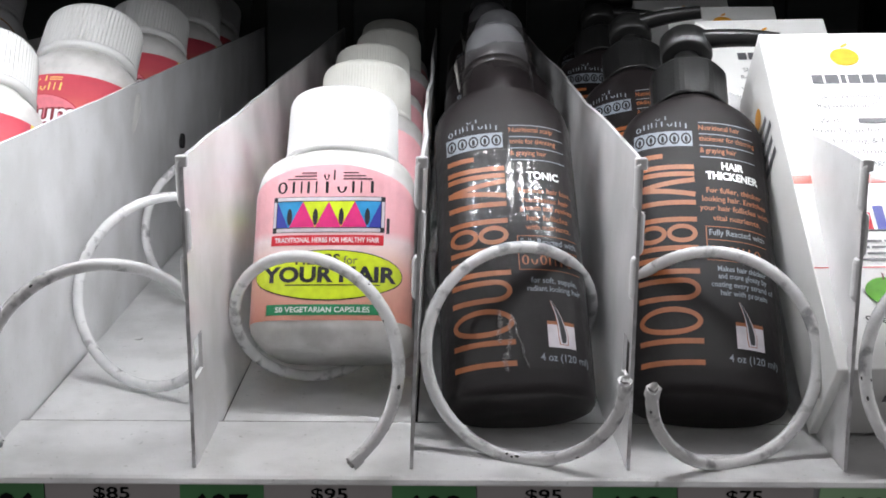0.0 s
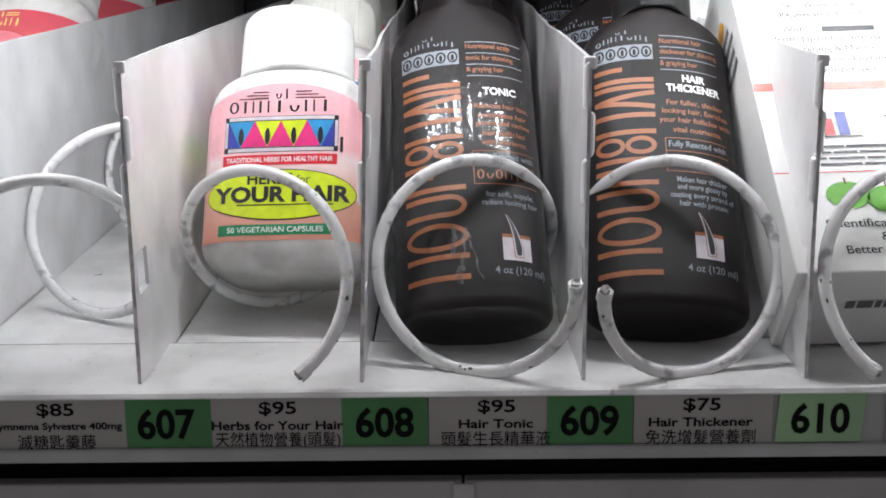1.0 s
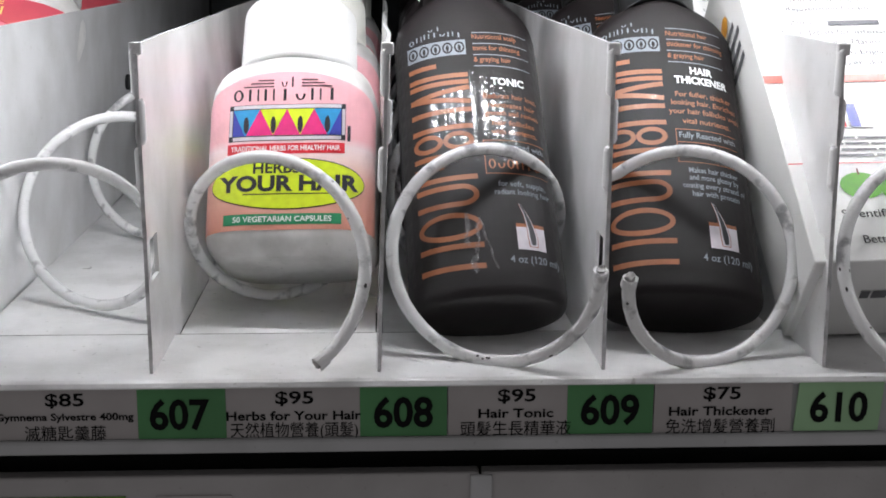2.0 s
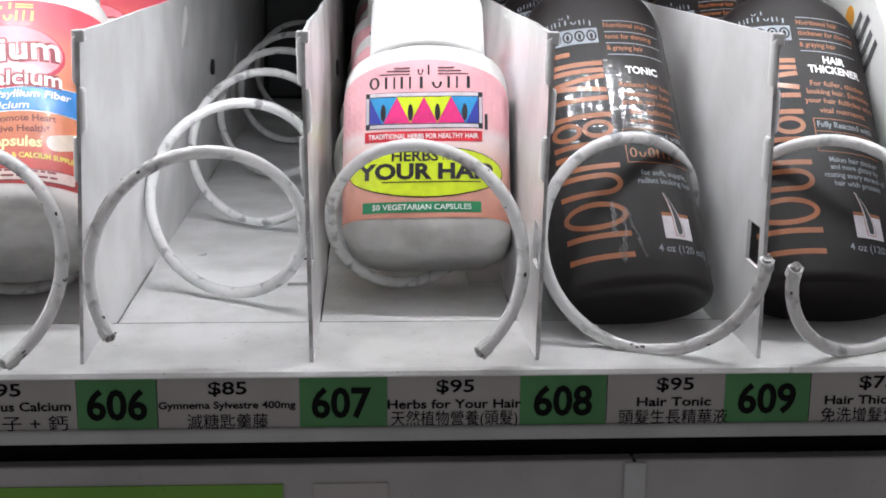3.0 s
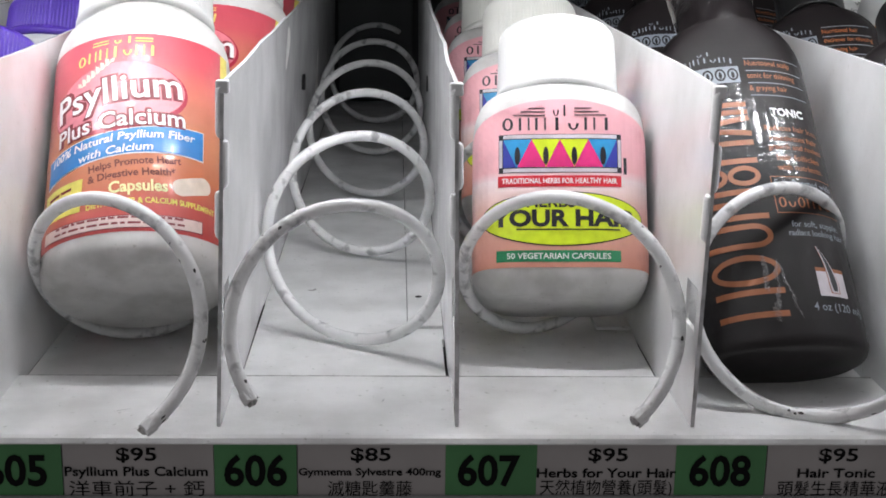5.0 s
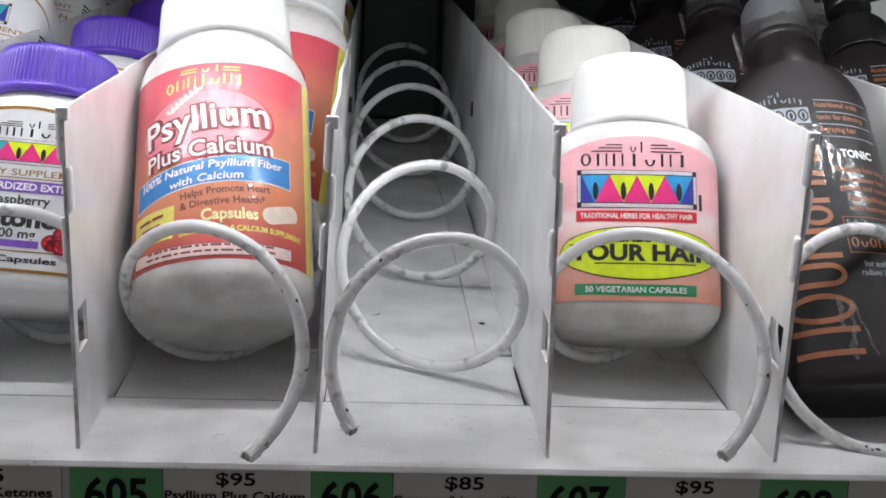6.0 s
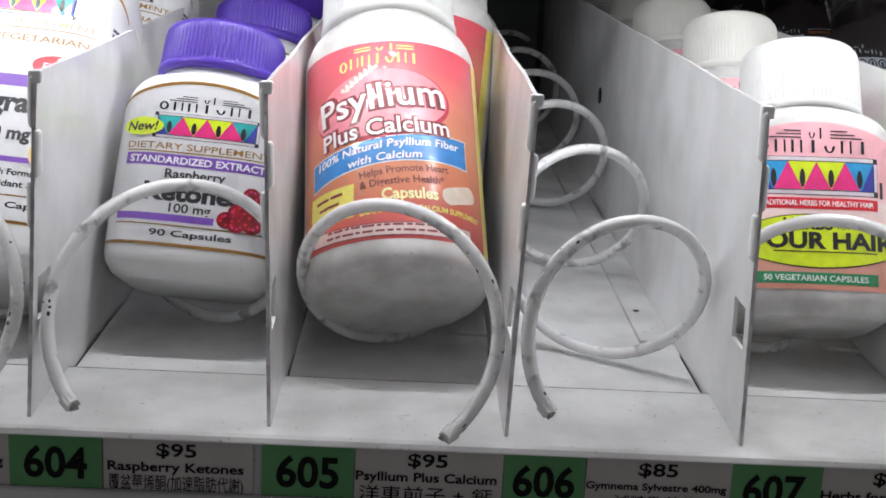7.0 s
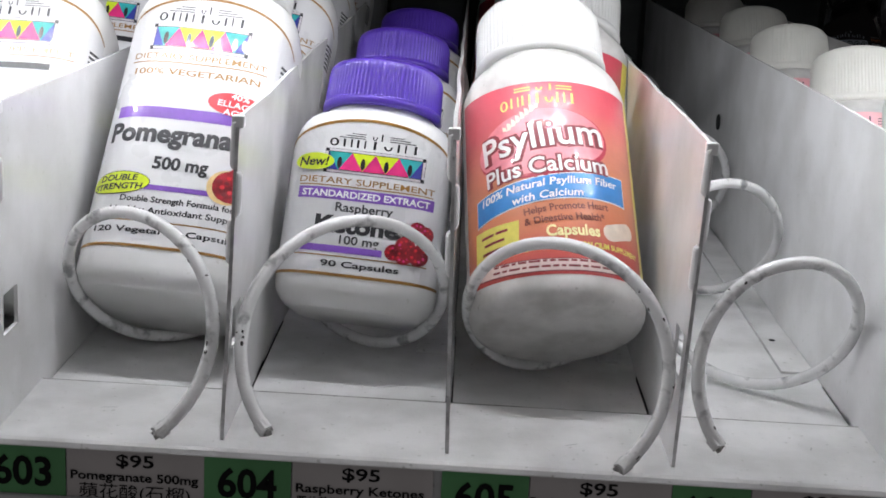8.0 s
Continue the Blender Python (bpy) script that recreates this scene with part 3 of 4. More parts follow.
def spiral(k, start, turn, y0, tight=0.008, ease=0.35):
    xc = lane_x(k) + PITCH / 2
    ob = thing("spiral", "white plastic-coated steel spiral with scuffed paint", "vending spiral", pose(xc, y0, CZ), "vending spirals")
    per, sides = 44, 12
    n = int((BACK - 0.03 - y0) / STEP * per)
    bm = bmesh.new()
    rings = []
    rnd = random.Random(k)
    for i in range(n + 1):
        a = radians(start) + turn * 2 * math.pi * i / per
        c = Vector((RAD * math.cos(a), STEP * i / per - tight * min(1.0, i / per / ease), RAD * math.sin(a)))
        d = Vector((-turn * RAD * math.sin(a) * 2 * math.pi, STEP, turn * RAD * math.cos(a) * 2 * math.pi)).normalized()
        e = Vector((math.cos(a), 0, math.sin(a)))
        f = d.cross(e)
        rings.append([bm.verts.new(c + WIRE_R * (math.cos(t) * e + math.sin(t) * f)) for t in [2 * math.pi * s / sides for s in range(sides)]])
    for p, q in zip(rings, rings[1:]):
        for i in range(sides):
            j = (i + 1) % sides
            bm.faces.new((p[i], p[j], q[j], q[i]))
    bm.faces.new(rings[-1])
    bmesh.ops.recalc_face_normals(bm, faces=bm.faces[:])
    part("coil", bm, WIRE, ob, smooth=True)
    # sawn end with bare metal and a ragged rim of coating
    a = radians(start)
    c = Vector((RAD * math.cos(a), 0, RAD * math.sin(a)))
    d = Vector((-turn * RAD * math.sin(a) * 2 * math.pi, STEP, turn * RAD * math.cos(a) * 2 * math.pi)).normalized()
    e = Vector((math.cos(a), 0, math.sin(a)))
    f = d.cross(e)
    for nm, r, back, mat in (("coating_rim", 1.2, 0.0016, WIRE), ("cut_end", 0.78, 0.0023, BARE)):
        bm = bmesh.new()
        lo = [bm.verts.new(c + d * 0.002 + WIRE_R * r * (math.cos(t) * e + math.sin(t) * f)) for t in [2 * math.pi * s / 12 for s in range(12)]]
        hi = [bm.verts.new(c - d * back * rnd.uniform(0.45, 1.2) + WIRE_R * r * rnd.uniform(0.78, 1.04) * (math.cos(t) * e + math.sin(t) * f)) for t in [2 * math.pi * s / 12 for s in range(12)]]
        for i in range(12):
            j = (i + 1) % 12
            bm.faces.new((lo[i], lo[j], hi[j], hi[i]))
        bm.faces.new(hi)
        part(nm, bm, mat, ob)
    # coating knocked off here and there near the end
    for _ in range(9 if k in (603, 605) else 4):
        i, t = rnd.uniform(0.8, 13.0), rnd.uniform(-2.6, 0.2)
        b = radians(start) + turn * 2 * math.pi * i / per
        c = Vector((RAD * math.cos(b), STEP * i / per - tight * min(1.0, i / per / ease), RAD * math.sin(b)))
        d = Vector((-turn * RAD * math.sin(b) * 2 * math.pi, STEP, turn * RAD * math.cos(b) * 2 * math.pi)).normalized()
        e = Vector((math.cos(b), 0, math.sin(b)))
        f = d.cross(e) * (1 if d.cross(e).y > 0 else -1)
        long, wide = rnd.uniform(0.0003, 0.0009), rnd.uniform(0.12, 0.26)
        bm = bmesh.new()
        bm.faces.new([bm.verts.new(c + d * long * math.cos(w) * rnd.uniform(0.7, 1.2) + WIRE_R * 1.025 * (math.cos(t + wide * math.sin(w)) * e + math.sin(t + wide * math.sin(w)) * f)) for w in [2 * math.pi * s / 9 for s in range(9)]])
        part("paint_chip", bm, BARE_DARK, ob, "dark bare spot in the coating")
    return ob


for row in ((602, 225, -1, -0.012), (603, -53, 1, -0.012, 0.003), (604, 228, -1, -0.0094, -0.004), (605, -56, 1, -0.0153), (606, 217, -1, -0.0107, 0.0125),
            (607, -56, 1, -0.0080), (608, 6, -1, -0.0155, 0.030, 0.85), (609, 178, 1, -0.0160, 0.035, 0.85), (610, 233, -1, -0.014), (611, -55, 1, -0.014)):
    spiral(*row)

# ---- goods ----


def queue(first, m, steps):
    """Copies of a leaning thing in the slots behind it: (along, across, more lean, more roll, spin)."""
    for dy, dx, lean, roll, spin in steps:
        copy_thing(first, pose(dx, dy, 0.0) @ m.normalized() @ pose(0, 0, 0, -lean, roll, spin))


def cap(parent, z0, z1, r, material, ribs, label, lean_out=0.0, deep=0.035):
    h = z1 - z0
    pr = [(r * 0.93, z0), (r, z0 + 0.0006), (r, z0 + 0.003), (r * 0.985, z0 + 0.0034)]
    for i in range(5):
        pr.append((r * 0.985 - lean_out * i / 4, z0 + 0.004 + (h - 0.0075) * i / 4))
    pr += [(r * 0.965 - lean_out, z1 - 0.0018), (r * 0.93 - lean_out, z1 - 0.0006), (r * 0.88 - lean_out, z1), (r * 0.4, z1 - 0.0002)]
    return part("cap", lathe(pr, 4 * ribs if ribs else 120, ribs, r * deep, z0 + 0.0033, z1 - 0.003), material, parent, label, smooth=True)


# pink hair-herb bottles
HERB = stand(0.0369, 0.0558, 1.0272, 29.4, 0.8, -5.0) @ Matrix.Diagonal((1.0, 1.0, 1.015, 1.0))
herb = thing("pill_bottle", "white capsule bottle with pink and yellow label in a spiral", "pill bottle", HERB, "hair herb bottles")


def finish_bottle(ob, body, rows, material=PLASTIC):
    return part("body", body.shell(rows), material, ob, smooth=True)


def shift_parts(ob, dy):
    for c in ob.children:
        c.location.y += dy


HB = Body(0.0305, 0.024, 4.2)
finish_bottle(herb, HB, base_rows(0.0085, 0.78, -0.0018) + [(0.03, 1, 0, 0), (0.054, 1.0, 0, 0)] + shoulder_rows(0.054, 0.0715, 0.0215) + [(0.075, 1, 1, 0.0205)], DUSTY)
cap(herb, 0.072, 0.099, 0.0222, CAP, 90, "finely ribbed white screw cap", 0.0006, 0.014)
lab = put("label", HB, d_arch(0.0375, 0.0062, 0.0525, 0.0652), PINK, herb, 0.00015, "pink to salmon printed label")
emblem(HB, lab, -0.0001, 0.0457, 0.0418, 0.0137, I_BLACK, I_BLACK, lift=0.0003)
put("red_band", HB, d_rect(-0.0213, 0.0206, 0.0340, 0.0379), I_RED, lab)
put("lettering", HB, d_text("TRADITIONAL HERBS FOR HEALTHY HAIR", -0.0004, 0.0360, 0.0019, 0.039, 0.02), I_WHITE, lab, 0.00045)
put("oval_rim", HB, d_oval(0.0004, 0.0229, 0.0280, 0.0095), I_BLACK, lab, 0.0003)
put("yellow_oval", HB, d_oval(0.0004, 0.0229, 0.0276, 0.0091), I_LIME, lab, 0.00042)
put("lettering", HB, d_text("HERBS", -0.0033, 0.0287, 0.0040, 0.0165, 0.025), I_BLACK, lab, 0.00055)
put("lettering", HB, d_text("for", 0.0088, 0.0284, 0.0032, 0.005, 0.0), I_GREY, lab, 0.00055)
put("lettering", HB, d_text("YOUR HAIR", 0.0010, 0.0230, 0.0056, 0.0495, 0.04), I_BLACK, lab, 0.00055)
put("underline", HB, d_rect(-0.015, 0.0197, 0.0189, 0.0193), I_BLACK, lab, 0.00055)
put("green_band", HB, d_rect(-0.0218, 0.0199, 0.0081, 0.0120), I_GREEN, lab)
put("lettering", HB, d_text("50 VEGETARIAN CAPSULES", -0.0009, 0.01005, 0.0020, 0.0347, 0.015), I_WHITE, lab, 0.00045)
put("side_print", HB, bars([[0.0058]], 0.0226, 0.0415, 0.001, 0.0011, 90), I_BLACK, lab)
shift_parts(herb, HB.d)
queue(herb, HERB, ((0.1207, 0.001, 0, -0.5, -4), (0.2414, 0.001, 1, -1, 3), (0.362, 0.0, 0, 0, -6), (0.483, -0.001, 0, 1, 5)))
for o in [o for o in bpy.data.objects if o.name.startswith("cap") and o.parent and o.parent.get("group") == "hair herb bottles" and o.parent is not herb]:
    o.data = o.data.copy()
    o.data.materials[0] = CREAM

# psyllium bottles
PSY = stand(-0.1045, 0.0369, 1.0424, 45.4, -4.1, -1.0) @ Matrix.Diagonal((1.0, 0.88, 1.046, 1.0))
psy = thing("pill_bottle", "large round white bottle with red and orange label", "pill bottle", PSY, "fibre bottles")
PB = Body(0.031, 0.031, 2.0)
finish_bottle(psy, PB, base_rows(0.006, 0.88) + [(0.04, 1, 0, 0), (0.086, 1.0, 0, 0)] + shoulder_rows(0.087, 0.1015, 0.0226) + [(0.1075, 1, 1, 0.0222)], DUSTY)
cap(psy, 0.105, 0.1315, 0.0254, CAP, 72, "ribbed white screw cap", 0.0006, 0.045)


def bowed(bm, k=1.7):
    """A print line that rises towards both sides of the bottle."""
    for v in bm.verts:
        v.co.y += k * v.co.x ** 2
    return bm


TITLE_GOLD = ink("title_gold_ink", (0.88, 0.72, 0.2))
lab = put("label", PB, bowed(d_rect(-0.041, 0.0368, 0.0076, 0.0843)), ORANGE, psy, 0.00015, "glossy red and orange label")
put("yellow_edge", PB, bowed(d_rect(0.0368, 0.0425, 0.0076, 0.0843)), I_YELLOW, lab, 0.00015)
for i, kind in enumerate(("ring", "bars", "bars", "bar", "cup", "bars", "bar")):
    x = -0.0188 + i * 0.0042
    y = 0.0752 + 0.03 * (x + 0.004) - 3.0 * (x + 0.004) ** 2
    put("title_shape", PB, title_mark(kind, x, x + 0.0031, y, y + 0.0043), TITLE_GOLD, lab)
for x, kind in ((-0.0052, "cup"), (-0.0012, "bar")):
    put("title_shape", PB, title_mark(kind, x, x + 0.0026, 0.0805, 0.0832), TITLE_GOLD, lab)
for q in (-1, 1):
    for k in range(2):
        xa, xb = sorted((-0.0025 + q * 0.0045, -0.0025 + q * 0.0105))
        piece(PB, lab, TITLE_GOLD, xa, xb, 0.0808 + 0.0012 * k, 0.0813 + 0.0012 * k)
put("oval_rim", PB, d_oval(-0.0043, 0.059, 0.0252, 0.014, 5), ink("crimson_ink", (0.42, 0.01, 0.04)), lab, 0.0003)
put("pink_oval", PB, d_oval(-0.0049, 0.0597, 0.0246, 0.013, 5), I_ROSE, lab, 0.00042)
bm = bmesh.new()
for i in range(7):
    for q in (-1, 1):
        x, y = -0.0165 + i * 0.0017, 0.0655 + i * 0.0012
        bm.faces.new([bm.verts.new((x + q * dx, y + dy, 0)) for dx, dy in ((0, 0), (0.0016, 0.0004), (0.0017, 0.0022), (0.0003, 0.0016))])
put("grain_ear", PB, bm, ink("grain_ink", (0.8, 0.6, 0.5)), lab, 0.0005)
for mat, bold, lift in ((I_CRIMSON, 0.075, 0.00055), (I_WHITE, 0.012, 0.0007)):
    put("lettering", PB, d_text("Psyllium", -0.0043, 0.0603, 0.0104, 0.0455, bold, 6, 0.0, -0.6), mat, lab, lift)
    put("lettering", PB, d_text("Plus Calcium", -0.0031, 0.0497, 0.0064, 0.0458, bold * 1.2, 4, 0.0, -0.6), mat, lab, lift)


def blue_banner(grow=0.0):
    bm = bmesh.new()
    lo, hi = [], []
    for i in range(21):
        u = -0.0318 - grow + (0.0590 + 2 * grow) * i / 20
        lo.append(bm.verts.new((u, 0.0362 + 0.0885 * u - 1.27 * u * u - grow, 0)))
        hi.append(bm.verts.new((u, 0.0455 + 0.112 * u + grow, 0)))
    for i in range(20):
        bm.faces.new((lo[i], lo[i + 1], hi[i + 1], hi[i]))
    return bm


put("banner_rim", PB, blue_banner(0.0004), I_WHITE, lab, 0.0003)
put("blue_banner", PB, blue_banner(), I_BLUE, lab, 0.00042)
put("lettering", PB, d_text("100% Natural Psyllium Fiber", -0.0025, 0.0423, 0.0030, 0.0527, 0.018, 5.5, 0.15, -0.5), I_WHITE, lab, 0.00055)
put("lettering", PB, d_text("with Calcium", -0.0033, 0.0379, 0.0030, 0.0252, 0.018, 5.5, 0.15), I_WHITE, lab, 0.00055)
put("lettering", PB, d_text("Helps Promote Heart", 0.0035, 0.0329, 0.0027, 0.0307, 0.02, 6), I_BROWN, lab, 0.0003)
put("lettering", PB, d_text("& Digestive Health*", 0.0026, 0.0287, 0.0027, 0.0289, 0.02, 5), I_BROWN, lab, 0.0003)
put("lettering", PB, d_text("Capsules", 0.0050, 0.0236, 0.0042, 0.0190, 0.03, 3), I_CREAM, lab, 0.0003)
put("lettering", PB, d_text("DIETARY FIBER & CALCIUM SUPPLEMENT", 0.0105, 0.0190, 0.0020, 0.0449, 0.03, 3), I_YELLOW, lab, 0.0003)
put("yellow_tag", PB, d_poly((-0.0338, 0.0185), (-0.0142, 0.0172), (-0.0138, 0.0292), (-0.0334, 0.0300)), I_YELLOW, lab, 0.0003)
put("tag_print", PB, bars([[0.006, 0.005], [0.009], [0.011]], -0.024, 0.0262, 0.0031, 0.0010), I_CRIMSON, lab, 0.00045)
put("print_box", PB, bowed(d_rect(-0.0321, 0.0276, 0.0086, 0.0135), 2.2), I_CRIMSON, lab, 0.0003)
put("box_ground", PB, bowed(d_rect(-0.0317, 0.0272, 0.0090, 0.0131), 2.2), ink("box_pale_ink", (0.72, 0.56, 0.53)), lab, 0.00042)
put("small_print", PB, bowed(bars([[0.002, 0.0035, 0.0015, 0.003, 0.004, 0.0015, 0.002, 0.0035, 0.002, 0.003, 0.004, 0.0015, 0.003], [0.003, 0.002, 0.004, 0.0015, 0.0035, 0.003, 0.002, 0.0015, 0.004, 0.002, 0.0035, 0.003, 0.0025]], -0.0022, 0.0121, 0.0020, 0.0008), 2.2), I_CRIMSON, lab, 0.00055)
bm = joined(d_rect(-0.0048, 0.0048, -0.0031, 0.0031), d_oval(-0.0048, 0, 0.0031, 0.0031, seg=20), d_oval(0.0048, 0, 0.0031, 0.0031, seg=20))
for v in turned(bm, 0, 0, 20).verts:
    v.co += Vector((0.0235, 0.0268, 0))
put("capsule_picture", PB, bm, ink("capsule_ink", (0.72, 0.62, 0.52)), lab, 0.0003)
shift_parts(psy, PB.d)
queue(psy, PSY, ((0.113, -0.0050, 0, 8.5, -12), (0.257, -0.0030, 1, 5, -12), (0.376, 0.002, 0, 3, -10), (0.49, 0.0, 1, 6, 8)))

# raspberry bottles, purple caps
RAS = stand(-0.1770, 0.0605, 1.0289, 25.4, 3.6, -0.9) @ Matrix.Diagonal((1.0, 1.0, 1.014, 1.0))
ras = thing("pill_bottle", "white capsule bottle with purple cap, leaning in a spiral", "pill bottle", RAS, "purple-capped bottles")
RB = Body(0.0296, 0.027, 4.0)
finish_bottle(ras, RB, base_rows(0.0085, 0.78, -0.0028) + [(0.03, 1, 0, 0), (0.053, 1.0, 0, 0)] + shoulder_rows(0.053, 0.0695, 0.0208) + [(0.0745, 1, 1, 0.02)])
cap(ras, 0.0722, 0.0905, 0.0226, PURPLE, 84, "ribbed purple screw cap", 0.0005)


def supplement_label(body, ob, low, side, top, half):
    lab = put("label", body, d_arch(half, low, side, top), LABEL_WHITE, ob, 0.00015, "white label with gold lines")
    put("gold_arc", body, d_arc(half, side - 0.0006, top - 0.0006, 0.0011), I_GOLD, lab, 0.0003)
    put("gold_line", body, d_rect(-half, half, low, low + 0.0011), I_GOLD, lab, 0.0003)
    return lab


lab = supplement_label(RB, ras, 0.0076, 0.0530, 0.0643, 0.0355)
emblem(RB, lab, 0.0024, 0.0486, 0.0362, 0.0088, I_BLACK, I_BLACK, sky=False)
put("lime_oval", RB, d_oval(-0.0193, 0.0478, 0.0073, 0.0031, 3), I_LIME, lab, 0.0008)
put("lettering", RB, d_text("New!", -0.0193, 0.0478, 0.0032, 0.0110, 0.02, 3, 0.2), I_BLACK, lab, 0.00095)
put("lettering", RB, d_text("DIETARY SUPPLEMENT", 0.0006, 0.0415, 0.0023, 0.0495, 0.008), I_GOLD, lab)
put("gold_line", RB, d_rect(-0.0240, 0.0250, 0.0394, 0.0398), I_GOLD, lab)
put("violet_band", RB, d_rect(-0.0240, 0.0257, 0.0347, 0.0388), I_VIOLET, lab)
put("lettering", RB, d_text("STANDARDIZED EXTRACT", 0.0008, 0.0367, 0.0024, 0.0462, 0.025), I_WHITE, lab, 0.00045)
put("lettering", RB, d_text("Raspberry", 0.0008, 0.0317, 0.0032, 0.0205, 0.018), I_BLACK, lab)
put("lettering", RB, d_text("Ketones", 0.0008, 0.0259, 0.0058, 0.0335, 0.045), I_BLACK, lab)
put("lettering", RB, d_text("100 mg", 0.0005, 0.0202, 0.0031, 0.0142, 0.018), I_BLACK, lab)
put("violet_band", RB, d_rect(-0.0247, 0.0090, 0.0160, 0.0184), I_VIOLET, lab)
put("gold_line", RB, d_rect(-0.0247, 0.0257, 0.0145, 0.0149), I_GOLD, lab)
put("lettering", RB, d_text("90 Capsules", 0.0018, 0.0117, 0.0022, 0.0278, 0.02), I_BLACK, lab)
for i, (x, y, r) in enumerate(((0.0130, 0.0183, 0.0032), (0.0205, 0.0275, 0.0030), (0.0238, 0.0262, 0.0032), (0.0168, 0.0210, 0.0036), (0.0165, 0.0172, 0.0032), (0.0215, 0.0182, 0.0040), (0.0240, 0.0218, 0.0034))):
    put("berry_picture", RB, d_oval(x, y, r, r * 0.9, seg=18), FRUIT, lab, 0.0004 + 0.0001 * i)
    for q in range(7):
        a = 2.4 * q + i
        put("berry_shine", RB, d_oval(x + r * 0.55 * math.cos(a), y + r * 0.5 * math.sin(a), r * 0.15, r * 0.15, seg=8), I_RED if q % 3 else I_PINK, lab, 0.00045 + 0.0001 * i)
shift_parts(ras, RB.d)
queue(ras, RAS, ((0.1207, 0.004, 0, -1, 5), (0.2414, 0.003, 0, -2, -6)))

# pomegranate bottles
POM = stand(-0.2450, 0.0537, 1.0324, 38.1, 3.4, 0.2) @ Matrix.Diagonal((1.02, 1.02, 1.017, 1.0))
pom = thing("pill_bottle", "tall white capsule bottle with violet bands on white label", "pill bottle", POM, "tall white bottles")
MB = Body(0.0312, 0.026, 3.6)
finish_bottle(pom, MB, base_rows(0.007, 0.86) + [(0.03, 1, 0, 0), (0.1, 1, 0, 0), (0.108, 1.0, 0, 0)] + shoulder_rows(0.108, 0.124, 0.022) + [(0.128, 1, 1, 0.0215)])
cap(pom, 0.126, 0.15, 0.0245, CAP, 84, "ribbed white screw cap", 0.0005)


def tall_label(ob, other=False):
    lab = supplement_label(MB, ob, 0.0129, 0.1010, 0.1150, 0.0385)
    emblem(MB, lab, -0.0016, 0.0974, 0.0365, 0.0112, I_BLACK, I_BLACK, sky=False)
    put("lettering", MB, d_text("DIETARY SUPPLEMENT", -0.0004, 0.0892, 0.0025, 0.0495, 0.008), I_GOLD, lab)
    put("gold_line", MB, d_rect(-0.0255, 0.0247, 0.0864, 0.0869), I_GOLD, lab)
    put("side_code", MB, bars([[0.009], [0.009], [0.009], [0.009], [0.009], [0.009]], 0.0345, 0.093, 0.0022, 0.0012), I_BLACK, lab)
    if other:
        put("small_print", MB, bars([[0.012, 0.02]], 0.0, 0.081, 0.002, 0.0026), I_BLACK, lab)
        return
    put("lettering", MB, d_text("100% VEGETARIAN", -0.0004, 0.0827, 0.0026, 0.0466, 0.016), I_GOLD, lab)
    put("red_oval", MB, d_oval(0.0165, 0.0718, 0.0108, 0.0047, -6), I_RED, lab)
    put("lettering", MB, d_text("40%\nELLAGIC\nACID", 0.0170, 0.0718, 0.0024, 0.0150, 0.02, -4), I_WHITE, lab, 0.00045)
    put("violet_band", MB, d_rect(-0.0265, 0.0255, 0.0634, 0.0680), I_VIOLET, lab, 0.00028)
    put("lettering", MB, d_text("Pomegranate", -0.0010, 0.0562, 0.0074, 0.0530, 0.042), I_BLACK, lab)
    put("lettering", MB, d_text("500 mg", 0.0011, 0.0449, 0.0048, 0.0197, 0.036), I_BLACK, lab)
    put("violet_band", MB, d_rect(-0.0268, 0.013, 0.0349, 0.0369), I_VIOLET, lab)
    put("lime_rim", MB, d_oval(-0.0197, 0.0370, 0.0116, 0.0045, 4), I_BLACK, lab, 0.00035)
    put("lime_oval", MB, d_oval(-0.0197, 0.0370, 0.0113, 0.0042, 4), I_LIME, lab, 0.00045)
    put("lettering", MB, d_text("DOUBLE\nSTRENGTH", -0.0197, 0.0371, 0.0024, 0.0185, 0.025, 3, 0.15), I_BLACK, lab, 0.0006)
    put("fruit_rind", MB, d_oval(0.0183, 0.0392, 0.0068, 0.0066), ink("rind_ink", (0.75, 0.55, 0.25)), lab, 0.00035)
    put("fruit_picture", MB, d_oval(0.0196, 0.0396, 0.0062, 0.006), FRUIT, lab, 0.0005)
    put("fruit_picture", MB, d_oval(0.0235, 0.0425, 0.0062, 0.0055), FRUIT, lab, 0.0006)
    for q in range(12):
        a = 2.4 * q
        r = 0.0015 + 0.0003 * q
        put("fruit_seed", MB, d_oval(0.0196 + r * math.cos(a), 0.0396 + r * math.sin(a), 0.0009, 0.0008, seg=8), I_CRIMSON if q % 2 else I_RED, lab, 0.0007)
    put("lettering", MB, d_text("Double Strength Formula for", 0.0025, 0.0309, 0.0023, 0.0400, 0.022), I_BLACK, lab)
    put("lettering", MB, d_text("Healthy Antioxidant Support", 0.0030, 0.0267, 0.0023, 0.0470, 0.022), I_BLACK, lab)
    put("gold_line", MB, d_rect(-0.0250, 0.0268, 0.0226, 0.0231), I_GOLD, lab)
    put("lettering", MB, d_text("120 Vegetarian Capsules", 0.0010, 0.0191, 0.0022, 0.0520, 0.024), I_BLACK, lab)


